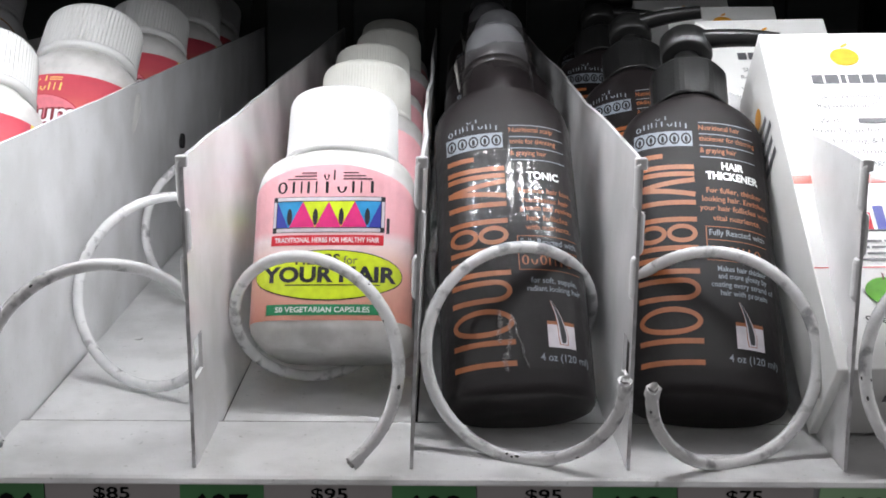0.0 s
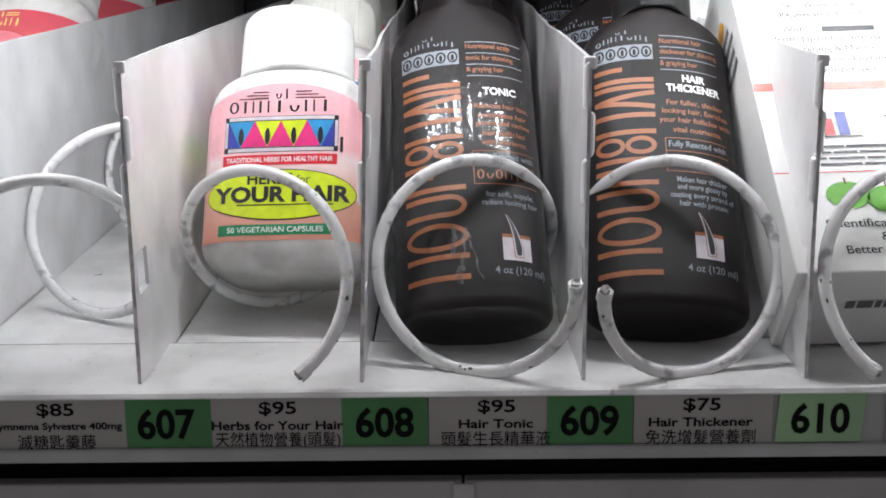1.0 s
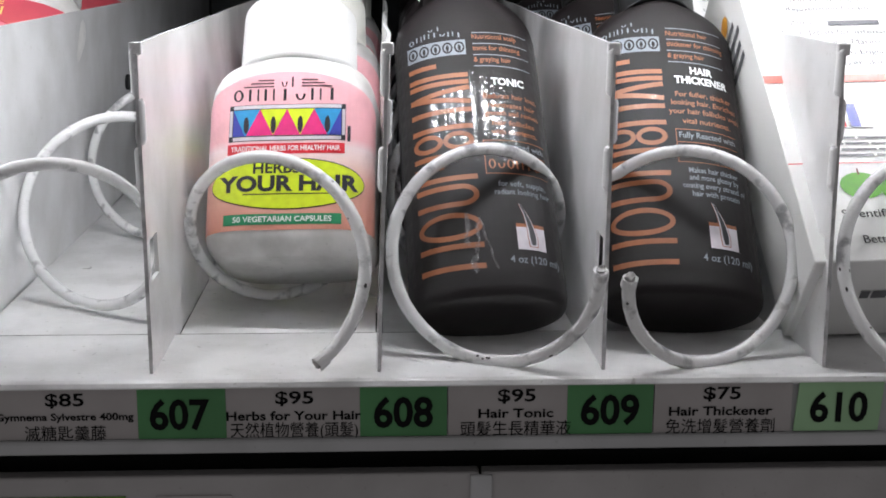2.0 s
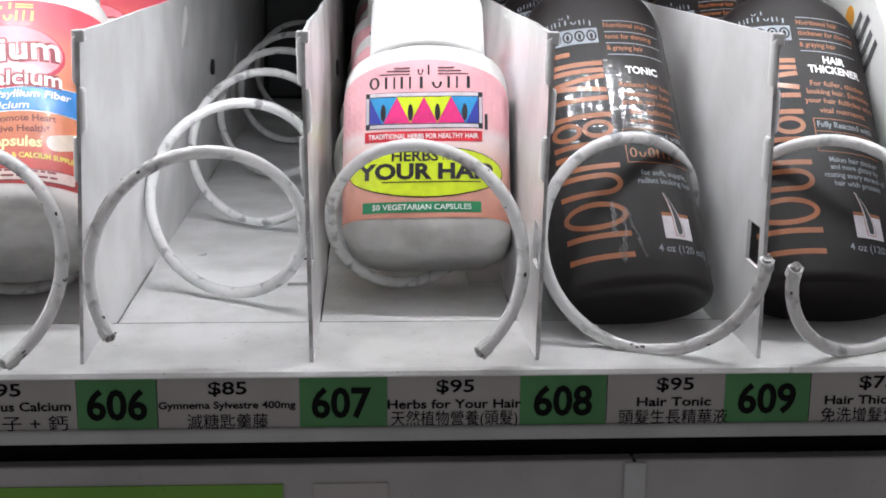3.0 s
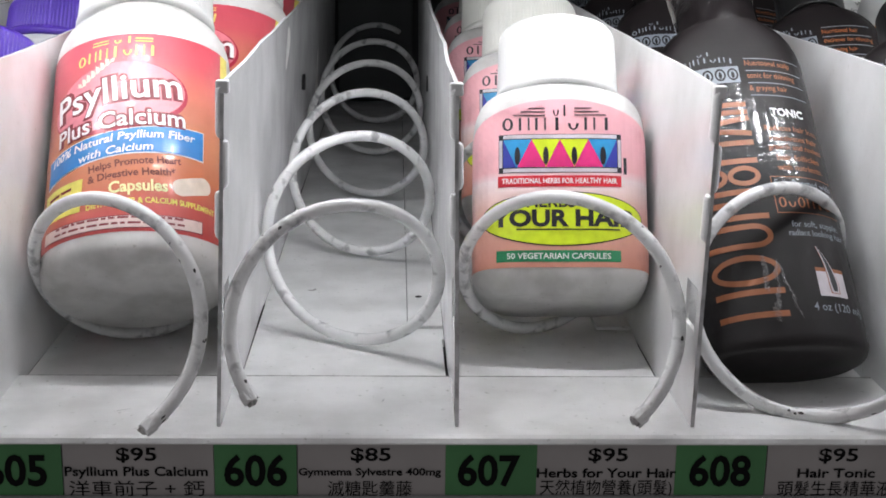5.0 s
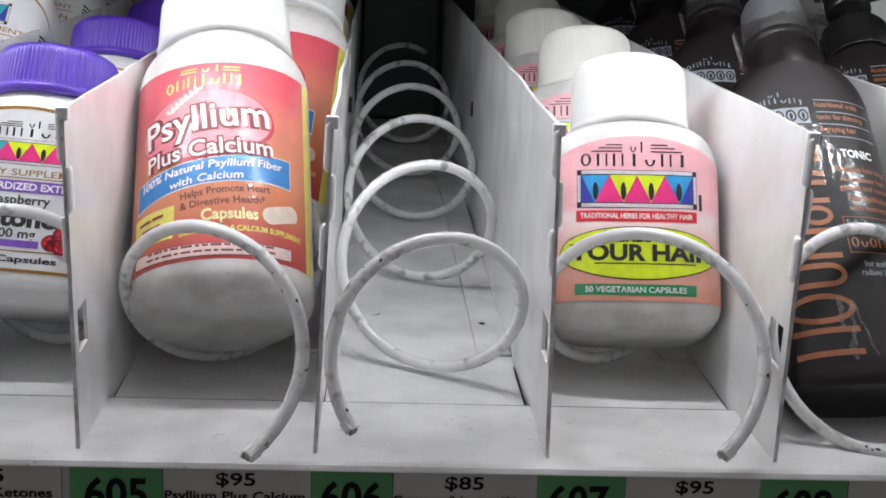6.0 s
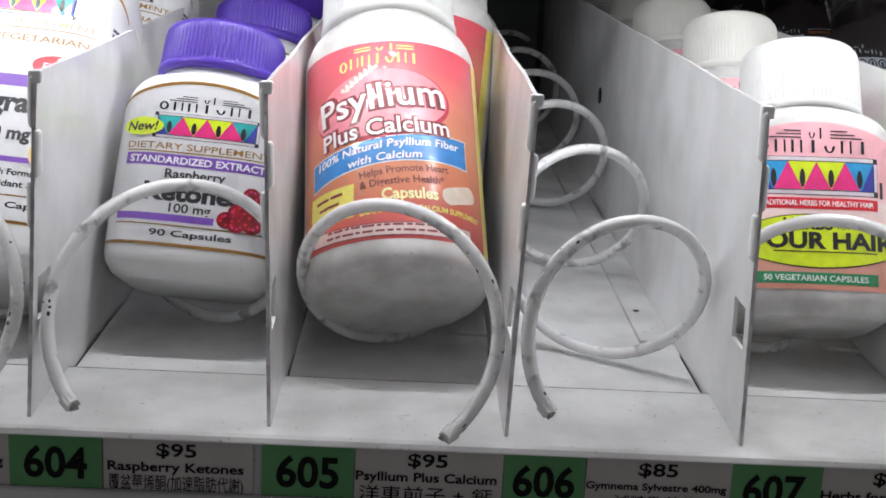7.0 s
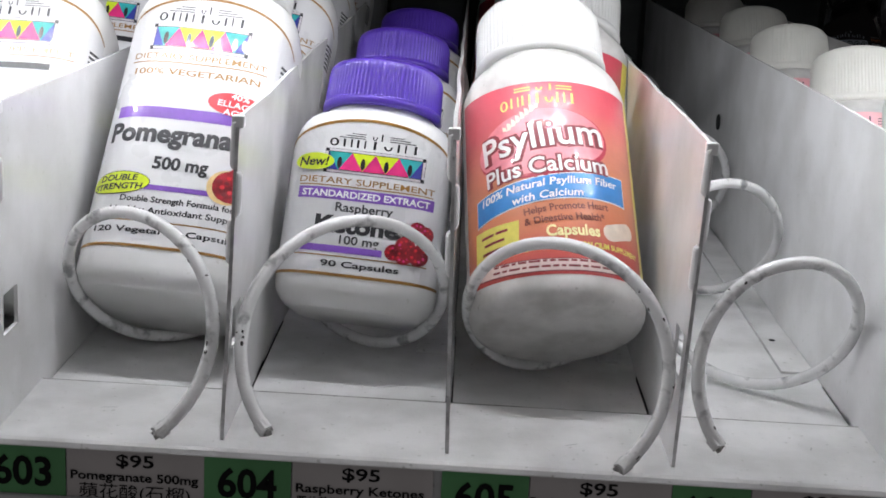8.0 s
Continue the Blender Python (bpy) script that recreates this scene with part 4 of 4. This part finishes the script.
tall_label(pom)
shift_parts(pom, MB.d)
queue(pom, POM, ((0.119, 0.001, 1, 1.5, 3), (0.238, 0, 0, -1, -4), (0.357, 0.001, 1, 1, 2)))
POM2 = stand(-0.3125, 0.0603, 1.0325, 38, -0.6)
pom2 = thing("pill_bottle", "tall white capsule bottle with a white label and bar code", "pill bottle", POM2, "tall white bottles")
finish_bottle(pom2, MB, base_rows(0.007, 0.86) + [(0.03, 1, 0, 0), (0.1, 1, 0, 0), (0.108, 1.0, 0, 0)] + shoulder_rows(0.108, 0.124, 0.022) + [(0.128, 1, 1, 0.0215)])
cap(pom2, 0.126, 0.15, 0.0245, CAP, 84, "ribbed white screw cap", 0.0005)
tall_label(pom2, True)
shift_parts(pom2, MB.d)
queue(pom2, POM2, ((0.119, 0.0, 1, 0.5, 5), (0.238, 0, 0, 1, -4)))


# hair tonic and thickener bottles
def dark_label(body, lab, cu, title, lines):
    """Copper brand block up the left side, print column on the right."""
    cl = cu - 0.0112
    t = 0.0021
    a, b = cl - 0.0108, cl + 0.0108
    m = (a + b) / 2

    def bar(v0, v1, tilt=0.0, x0=a, x1=b, wide=t):
        return bar_mark(x0, v0 - tilt / 2, x1, v1 + tilt / 2, wide)

    # the brand as a column of copper bars, bands, cups and wedges
    marks = (
        joined(bar(0.0108, 0.0108), bar(0.0190, 0.0190)),
        ring_mark(m, 0.0270, 0.0109, 0.0056, (0.0018, 0.0021)),
        joined(ring_mark(b - 0.006, 0.0395, 0.006, 0.0046, (0.0018, 0.0020), -90, 180), bar(0.0359, 0.0359, 0, a, b - 0.006), bar(0.0431, 0.0431, 0, a, b - 0.006)),
        joined(bar(0.0468, 0.0468), bar(0.0521, 0.0521, 0, a, a + 0.0105)),
        bar(0.0566, 0.0566),
        joined(ring_mark(a + 0.0054, 0.0628, 0.0054, 0.0040, (0.0017, 0.0019)), ring_mark(b - 0.0054, 0.0628, 0.0054, 0.0040, (0.0017, 0.0019))),
        joined(bar(0.0688, 0.0688), bar(0.0762, 0.0762)),
        joined(bar(0.0830, 0.0798, 0, a, b), bar(0.0830, 0.0864, 0, a, b)),
        bar(0.0890, 0.0890),
        joined(bar(0.0922, 0.0922), bar(0.0975, 0.0975, 0, a, a + 0.0105)),
    )
    for bm in marks:
        put("brand_shape", body, bm, I_COPPER, lab, 0.0003)
    # crest above
    for i, kind in enumerate(("ring", "bars", "bars", "bar", "cup", "bars", "bar")):
        x = cl - 0.0100 + i * 0.00295
        y = 0.1102 + 0.0013 - 0.00015 * (i - 3) ** 2
        put("title_shape", body, title_mark(kind, x, x + 0.0021, y, y + 0.0024), I_SILVER, lab, 0.0003)
    for x, kind in ((-0.0024, "cup"), (0.0004, "bar")):
        put("title_shape", body, title_mark(kind, cl + x, cl + x + 0.0018, 0.1144, 0.1162), I_SILVER, lab, 0.0003)
    put("crest_strip", body, d_rect(cl - 0.0110, cl + 0.0109, 0.1018, 0.1090), I_SILVER, lab, 0.0003)
    for i in range(5):
        x = cl - 0.0086 + i * 0.0043
        put("crest_mark", body, ring_mark(x, 0.1053, 0.0019, 0.0027, (0.0006, 0.0008)), BLACK, lab, 0.00045)
        put("crest_mark", body, d_oval(x, 0.1051, 0.0006, 0.0016, seg=8), BLACK, lab, 0.00045)
    cr = cu + 0.0105
    tonic = title == "TONIC"
    up = 0.0 if tonic else 0.0010
    for i in range(4):
        put("silver_rule", body, d_rect(cr - 0.0083, cr + 0.0128, 0.0958 + up + 0.0054 * i, 0.0962 + up + 0.0054 * i), I_SILVER, lab, 0.0003)
    top = ("Nutritional scalp", "tonic for thinning", "& graying hair") if tonic else ("Nutritional hair", "thickener for thinning", "& graying hair")
    for i, w in enumerate(top):
        wide = 0.00098 * len(w)
        put("lettering", body, d_text(w, cr - 0.0083 + wide / 2, 0.1098 + up - 0.0055 * i, 0.0023, wide, 0.014), I_COPPER, lab, 0.0003)
    put("lettering", body, d_text(title, cr + (0.0032 if tonic else 0.0034), 0.0888 if tonic else 0.0910, 0.0033, 0.0122 if tonic else 0.0200, 0.035), I_WHITE, lab, 0.0003)
    for i, w in enumerate(lines):
        put("lettering", body, d_text(w, cr + 0.0038, 0.0818 - 0.0040 * i, 0.0023, 0.00112 * len(w), 0.016), I_COPPER, lab, 0.0003)
    dq = -0.0040 if tonic else 0.0
    put("lettering", body, d_text("Fully Reacted with", cr + 0.0036, 0.0631 + dq, 0.0026, 0.0208, 0.012), I_SILVER, lab, 0.0003)
    for u0, u1, v0, v1 in ((cr - 0.0080, cr + 0.0148, 0.0602, 0.0605), (cr - 0.0080, cr + 0.0148, 0.0658, 0.0661), (cr - 0.0080, cr - 0.0077, 0.0516, 0.0661), (cr - 0.0080, cr + 0.0148, 0.0516, 0.0519)):
        put("copper_rule", body, d_rect(u0, u1, v0 + dq, v1 + dq), I_COPPER, lab, 0.0003)
    for i, kind in enumerate(("ring", "cup", "ring", "bars", "bar", "ring")):
        x = cr - 0.0068 + i * 0.0032
        put("ingredient_shape", body, title_mark(kind, x, x + 0.0025, 0.0538 + dq, 0.0578 + dq), I_COPPER, lab, 0.0003)
    low = ("for soft, supple,", "radiant looking hair") if tonic else ("Makes hair thicker", "and more glossy by", "coating every strand of", "hair with protein")
    for i, w in enumerate(low):
        put("lettering", body, d_text(w, cr + 0.0043, (0.0431 if tonic else 0.0484) - 0.0034 * i, 0.0023, 0.00100 * len(w), 0.014), I_SILVER, lab, 0.0003)
    put("picture_ground", body, d_rect(cr + 0.0002, cr + 0.0100, 0.0169, 0.0258), I_PALE, lab, 0.0003)
    put("picture_skin", body, d_rect(cr + 0.0002, cr + 0.0100, 0.0258, 0.0272), I_COPPER, lab, 0.0003)
    # one strand in its root, a dark core inside a pale and a copper outline
    for nm, fat, mat, lift in (("strand_outline", 0.0009, I_COPPER, 0.00042), ("strand_rim", 0.0006, I_PALE, 0.0005), ("strand_picture", 0.0, I_BLACK, 0.0006)):
        bm = bmesh.new()
        left, right = [], []
        for i in range(17):
            q = i / 16
            x = cr + 0.0056 - 0.0036 * q ** 2.2
            w = (0.0011 * (1 - q) ** 0.8 + 0.0001) * (0.55 + 0.45 * min(1, q * 6)) + fat * (1 - q * 0.8)
            y = 0.0187 + 0.0163 * q - (fat * 0.8 if i == 0 else 0)
            left.append(bm.verts.new((x - w, y, 0)))
            right.append(bm.verts.new((x + w, y, 0)))
        for i in range(16):
            bm.faces.new((left[i], right[i], right[i + 1], left[i + 1]))
        put(nm, body, bm, mat, lab, lift)
    put("lettering", body, d_text("4 oz (120 ml)", cr + 0.0060, 0.0126, 0.0029, 0.0176, 0.008), I_SILVER, lab, 0.0003)


TON = stand(0.1060, 0.0193, 1.0195, 46.8, -1.9, -2.3) @ Matrix.Diagonal((1.012, 1.012, 1.019, 1.0))
ton = thing("spray_bottle", "charcoal spray bottle in shrink film with copper print", "spray bottle", TON, "hair tonic bottles")
TB = Body(0.0262, 0.0143, 2.3)
finish_bottle(ton, TB, base_rows(0.004, 0.9) + [(0.05, 1, 0, 0), (0.109, 1, 0, 0), (0.1145, 0.99, 0, 0)] + shoulder_rows(0.1145, 0.132, 0.0148) + [(0.146, 1, 1, 0.0138)], FILM)
lab = put("label", TB, d_rect(-0.031, 0.031, 0.0085, 0.116), FILM, ton, 0.00012, "charcoal label under film")
dark_label(TB, lab, 0.0, "TONIC", ("Reduces hair loss,", "reactivates hair", "growth and revives", "hair follicles", "with nutrients."))
part("collar", lathe([(0.0137, 0.1455), (0.0142, 0.146), (0.0142, 0.149), (0.0128, 0.1495), (0.0128, 0.15)], 40), FILM, ton, smooth=True)
part("over_cap", lathe([(0.0127, 0.1495), (0.0131, 0.15), (0.0127, 0.158), (0.0118, 0.166), (0.0102, 0.1695), (0.0075, 0.1712), (0.003, 0.1718)], 40), SMOKE, ton, "smoky translucent over-cap", smooth=True)
bm = bmesh.new()
rnd = random.Random(4)
prev = None
for i in range(25):
    a = 2 * math.pi * i / 24
    r = 0.0146 + 0.0012 * math.sin(3 * a)
    e = 0.0016 * rnd.random()
    q = (bm.verts.new((r * math.sin(a), -r * math.cos(a), 0.1415)), bm.verts.new(((r + e) * math.sin(a), -(r + e) * math.cos(a), 0.1535 + 0.003 * rnd.random())))
    if prev:
        bm.faces.new((prev[0], q[0], q[1], prev[1]))
    prev = q
film_m, film_nt, film_b = shader("clear_film", 0.1)
film_b.inputs["Base Color"].default_value = (0.02, 0.018, 0.018, 1)
film_b.inputs["Alpha"].default_value = 0.55
film_b.inputs["Specular IOR Level"].default_value = 0.9
film_b.inputs["Coat Weight"].default_value = 1.0
part("film_collar", bm, film_m, ton, "torn clear shrink film", smooth=True)
CLEAR = bpy.data.materials.new("glinting_clear_film")
CLEAR.use_nodes = True
_nt = CLEAR.node_tree
_nt.nodes.clear()
_mx, _tr, _gl, _out = (_nt.nodes.new("ShaderNode" + n) for n in ("MixShader", "BsdfTransparent", "BsdfGlossy", "OutputMaterial"))
_mx.inputs[0].default_value, _gl.inputs["Roughness"].default_value = 0.4, 0.1
_nt.links.new(_tr.outputs[0], _mx.inputs[1])
_nt.links.new(_gl.outputs[0], _mx.inputs[2])
_nt.links.new(_mx.outputs[0], _out.inputs[0])
# crumpled ridges of the film: narrow, wandering, with facets that catch the light
for u0, v0, v1, half, drift, sd in ((-0.0058, 0.0185, 0.0320, 0.0011, 0.05, 2), (-0.0032, 0.0120, 0.0300, 0.0009, 0.1, 6), (-0.0040, 0.0075, 0.0150, 0.0013, 0.0, 9), (0.0034, 0.0085, 0.0300, 0.0006, -0.22, 8)):
    rnd = random.Random(sd)
    bm = bmesh.new()
    prev = None
    for q in range(75):
        v = v0 + (v1 - v0) * q / 74
        w = u0 + drift * (v - v0) + 0.0003 * math.sin(700 * v + sd) + rnd.uniform(-1, 1) * 0.00012
        wide = half * (0.35 + 0.65 * rnd.random()) * min(1.0, 6 * (1 - abs(2 * q / 74 - 1)) + 0.1)
        row = [bm.verts.new(TB.map(w + wide * (i / 3 - 1), v, 0.0004 + (0.0005 * rnd.random() if 0 < i < 6 else 0.0))) for i in range(7)]
        if prev:
            for i in range(6):
                bm.faces.new((prev[i], prev[i + 1], row[i + 1], row[i]))
        prev = row
    part("film_ridge", bm, CLEAR, ton, "crumpled ridge of clear film")
shift_parts(ton, TB.d)
queue(ton, TON, ((0.119, 0.0, 0, 2.5, 5), (0.238, 0, 1, 1, -8), (0.357, 0.001, 0, 3, 6)))

THK = stand(0.1704, 0.0176, 1.0206, 46.5, 3.0, -0.6) @ Matrix.Diagonal((1.012, 1.012, 1.016, 1.0))
thk = thing("pump_bottle", "charcoal pump bottle with copper print in a spiral", "pump bottle", THK, "hair thickener bottles")
KB = Body(0.0272, 0.0143, 2.3)
finish_bottle(thk, KB, base_rows(0.004, 0.9) + [(0.05, 1, 0, 0), (0.106, 1, 0, 0), (0.111, 0.985, 0, 0)] + shoulder_rows(0.111, 0.1265, 0.0142) + [(0.13, 1, 1, 0.0125)], BLACK)
lab = put("label", KB, d_rect(-0.032, 0.032, 0.0085, 0.112), BLACK, thk, 0.00012, "charcoal printed label")
dark_label(KB, lab, -0.0020, "HAIR\nTHICKENER", ("For fuller, thicker", "looking hair. Enriches", "your hair follicles with", "vital nutrients."))
part("collar", lathe([(0.0146, 0.1285), (0.0152, 0.129), (0.0152, 0.1455), (0.0135, 0.1475), (0.006, 0.148)], 48, 40, 0.0005, 0.1288, 0.146), PUMP, thk, smooth=False)
part("stem", lathe([(0.005, 0.1478), (0.005, 0.159)], 20), PUMP, thk, smooth=True)
part("pump_head", lathe([(0.0095, 0.158), (0.0105, 0.159), (0.0105, 0.1665), (0.009, 0.1685), (0.004, 0.169)], 36), PUMP, thk, smooth=True)
bm = bmesh.new()
prev = None
for i in range(9):
    t = i / 8
    c = Vector((0.004 + 0.031 * t, -0.004 - 0.006 * t, 0.1645 - 0.004 * t ** 2.2))
    ring = [bm.verts.new(c + Vector((0, (0.0048 - 0.0012 * t) * math.cos(a), (0.0034 - 0.0008 * t) * math.sin(a)))) for a in [2 * math.pi * s / 12 for s in range(12)]]
    if prev:
        for s in range(12):
            bm.faces.new((prev[s], prev[(s + 1) % 12], ring[(s + 1) % 12], ring[s]))
    else:
        bm.faces.new(ring)
    prev = ring
bm.faces.new(prev)
bmesh.ops.recalc_face_normals(bm, faces=bm.faces[:])
part("spout", bm, PUMP, thk, smooth=True)
shift_parts(thk, KB.d)
queue(thk, THK, ((0.119, -0.001, 0, -3, -12), (0.238, 0, 1, -2, 8), (0.357, 0.001, 0, 1, -6)))

# cream cartons
FAIR = stand(0.2375, 0.0045, 1.0335, 50, -1.5)
fair = thing("carton", "white cream carton with apple print in a spiral", "carton", FAIR, "cream cartons")
part("box", boxed(-0.031, 0.031, 0.0, 0.042, 0.0, 0.154, bevel=0.0006), CARD, fair)
FB = Flat(0.0)
bm = d_oval(0.0, 0.1405, 0.0056, 0.0047, seg=24)
put("apple_mark", FB, bm, I_APPLE, fair, 0.0003)
put("apple_leaf", FB, d_oval(0.001, 0.1468, 0.0018, 0.0007, 35, seg=10), I_APPLE, fair, 0.0003)
put("brand_block", FB, bars([[0.0042, 0.0052, 0.002, 0.0045, 0.0046, 0.005]], 0.0, 0.1265, 0.004, 0.0046), I_GREY, fair, 0.0003)
for i, w in enumerate(("Skin Whitening &", "Rejuvenation Cream")):
    put("lettering", FB, d_text(w, 0.0, 0.1195 - 0.0048 * i, 0.0027, 0.0017 * len(w)), I_GREY, fair, 0.0003)
for i, (w, ww) in enumerate((("With", 0.0085), ("", 0), ("from Japan for intense", 0.039), ("whitening & Marine", 0.032), ("Collagen from England", 0.039), ("for younger skin", 0.029))):
    if w:
        put("lettering", FB, d_text(w, 0.0 if i else -0.012, 0.1075 - 0.0052 * i + (0.0052 if i else 0), 0.0027, ww), I_GREY, fair, 0.0003)
put("small_print", FB, bars([[0.019]], 0.008, 0.1062, 0.003, 0.0024), I_GREY, fair, 0.0003)
put("red_band", FB, d_rect(-0.031, 0.031, 0.0775, 0.0812), ink("salmon_ink", (0.75, 0.22, 0.18)), fair, 0.0003)
for u, h, c in ((-0.0105, 0.0075, I_RED), (-0.0055, 0.0105, I_NAVY), (-0.0135, 0.002, I_BLACK)):
    put("chart_bar", FB, d_rect(u, u + 0.0036, 0.0565, 0.0565 + h), c, fair, 0.0003)
put("chart_line", FB, d_rect(-0.015, 0.002, 0.0558, 0.0563), I_BLACK, fair, 0.0003)
put("small_print", FB, bars([[0.012], [0.01], [0.012]], 0.017, 0.064, 0.004, 0.001), I_GREY, fair, 0.0003)
put("small_print", FB, bars([[0.006, 0.01, 0.014, 0.012], [0.012, 0.008, 0.014, 0.008], [0.008, 0.012, 0.006, 0.012], [0.014, 0.008, 0.006]], 0.0, 0.051, 0.0026, 0.001), I_GREY, fair, 0.0003)
put("red_rule", FB, d_rect(-0.031, 0.031, 0.0402, 0.0406), I_RED, fair, 0.0003)
for x, y in ((-0.0085, 0.0305), (0.0045, 0.0285)):
    put("green_apple", FB, d_oval(x, y, 0.0072, 0.0056, seg=24), I_LEAF, fair, 0.0004)
    put("apple_stem", FB, d_rect(x - 0.0003, x + 0.0003, y + 0.0045, y + 0.0072), I_BROWN, fair, 0.0005)
put("lettering", FB, d_text("Scientifically Made", 0.0, 0.0185, 0.0033, 0.036, 0.005), I_BLACK, fair, 0.0003)
put("lettering", FB, d_text("&", 0.0, 0.0135, 0.0033, 0, 0.005), I_BLACK, fair, 0.0003)
put("lettering", FB, d_text("Better Control", 0.0, 0.0085, 0.0033, 0.027, 0.005), I_BLACK, fair, 0.0003)


class Side:
    def map(self, u, v, lift):
        return Vector((-0.031 - lift, 0.021 - u, v))


SB = Side()
put("side_mark", SB, d_oval(0.0, 0.128, 0.0045, 0.004, seg=16), I_APPLE, fair, 0.0003)
put("side_print", SB, bars([[0.018], [0.026], [0.022], [0.024]], 0.0, 0.119, 0.006, 0.003), I_GREY, fair, 0.0003)


class Under:
    def map(self, u, v, lift):
        return Vector((u, v, -lift))


put("stamp", Under(), bars([[0.003, 0.005, 0.002, 0.006, 0.004]], 0.0, 0.016, 0.004, 0.004), I_GREY, fair, 0.0003)
queue(fair, FAIR, ((0.119, -0.001, 0.5, -0.5, 0), (0.238, 0, 0, 1, 0), (0.357, 0.001, 0.4, 0, 0)))

# ---- small litter on the tray ----
for x, y, s in ((-0.052, 0.1483, 1.0), (-0.001, 0.62, 0.6)):
    chip = thing("paint_chip", "curled grey flake of paint lying on the tray floor", "debris", pose(x, y, 0.9976, 0, 0, 20))
    bm = bmesh.new()
    for i in range(6):
        a = -0.9 + 0.36 * i
        p = [bm.verts.new((s * 0.0022 * math.sin(a), s * w, s * 0.0012 * (1 - math.cos(a)))) for w in (-0.0009, 0.0009)]
        if i:
            bm.faces.new((q[0], p[0], p[1], q[1]))
        q = p
    part("flake", bm, BARE, chip)

for k, (x, y, rot, ln) in enumerate(((-0.1005, 0.0125, 25, 0.005), (-0.0985, 0.0105, 18, 0.005), (-0.2509, 0.0208, 12, 0.006), (-0.2465, 0.0222, 30, 0.004), (-0.022, 0.021, 70, 0.003))):
    mark = thing("scuff_mark", "thin grey scuff on the white tray ledge", "scuff", pose(x, y, 1.00004, 0, 0, rot))
    part("scuff", d_oval(0, 0, ln / 2, 0.00022, seg=12), TAB if k % 2 else LIP, mark)

# ---- lower front panel and cabinet ----
lower = thing("lower_panel", "grey plastic front panel below the tray with a green sticker", "panel", kind="structure")
for a, b in ((X0, 0.1015), (0.1021, X1)):
    part("panel", boxed(a, b, -0.002, 0.004, 0.80, 0.967, bevel=0.0008), PANEL, lower)
part("sticker", boxed(-0.2, -0.0095, -0.0026, -0.0019, 0.90, 0.9605), STICKER, lower, "bright green sticker")
part("clip", boxed(0.0985, 0.1055, -0.0032, -0.0019, 0.9, 0.9665, bevel=0.0006), LIP, lower)
part("window", boxed(0.0, 0.0235, -0.0026, -0.0019, 0.9, 0.9605), PAPER, lower)
# black sheets stand in for the shade in the gap above the panel
part("gap_back", boxed(X0, X1, 0.02, 0.03, 0.80, 0.977), GAP_SHADE, lower)
part("gap_top", boxed(X0, X1, 0.004, 0.02, 0.95, 0.955), GAP_SHADE, lower)

cabinet = thing("cabinet", "dark steel vending machine cabinet interior", "cabinet", kind="structure")
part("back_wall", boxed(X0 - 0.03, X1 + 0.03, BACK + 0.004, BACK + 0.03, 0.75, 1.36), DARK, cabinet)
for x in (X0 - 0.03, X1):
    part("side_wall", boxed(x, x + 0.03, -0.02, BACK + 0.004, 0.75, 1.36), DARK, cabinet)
# out of view: near-black slab added over the lanes to hold light back
part("upper_tray", boxed(X0, X1, 0.0, BACK, 1.2395, 1.26), DARK, cabinet, "unseen near-black slab added over the lanes")
for k in range(FIRST, LAST):
    part("motor_plate", boxed(lane_x(k) + 0.006, lane_x(k) + 0.064, BACK - 0.004, BACK + 0.003, 1.0, 1.13, bevel=0.001), stained("motor_plate_grey", (0.07, 0.075, 0.08), 0.5) if k == FIRST else bpy.data.materials["motor_plate_grey"], cabinet)

lamp = thing("led_strip", "white strip light with a row of bright diodes", "strip light")
LY, LZ = 0.068, 1.225
part("housing", boxed(X0 + 0.01, X1 - 0.01, LY - 0.008, LY + 0.008, LZ, LZ + 0.014, bevel=0.001), PAINT, lamp)
# unseen lip added behind the diodes to keep their light off the rear rows
part("reflector", boxed(X0 + 0.01, X1 - 0.01, LY + 0.008, LY + 0.0095, LZ - 0.0030, LZ + 0.014), PAINT, lamp)
led = boxed(-0.0022, 0.0022, -0.0022, 0.0022, -0.0008, 0.0)
first = part("diode", led, LED_MAT, lamp)
first.location = (X0 + 0.02, LY, LZ - 0.0002)
x = X0 + 0.02 + 0.018
while x < X1 - 0.02:
    o = first.copy()
    scene.collection.objects.link(o)
    o.location = (x, LY, LZ - 0.0002)
    x += 0.018
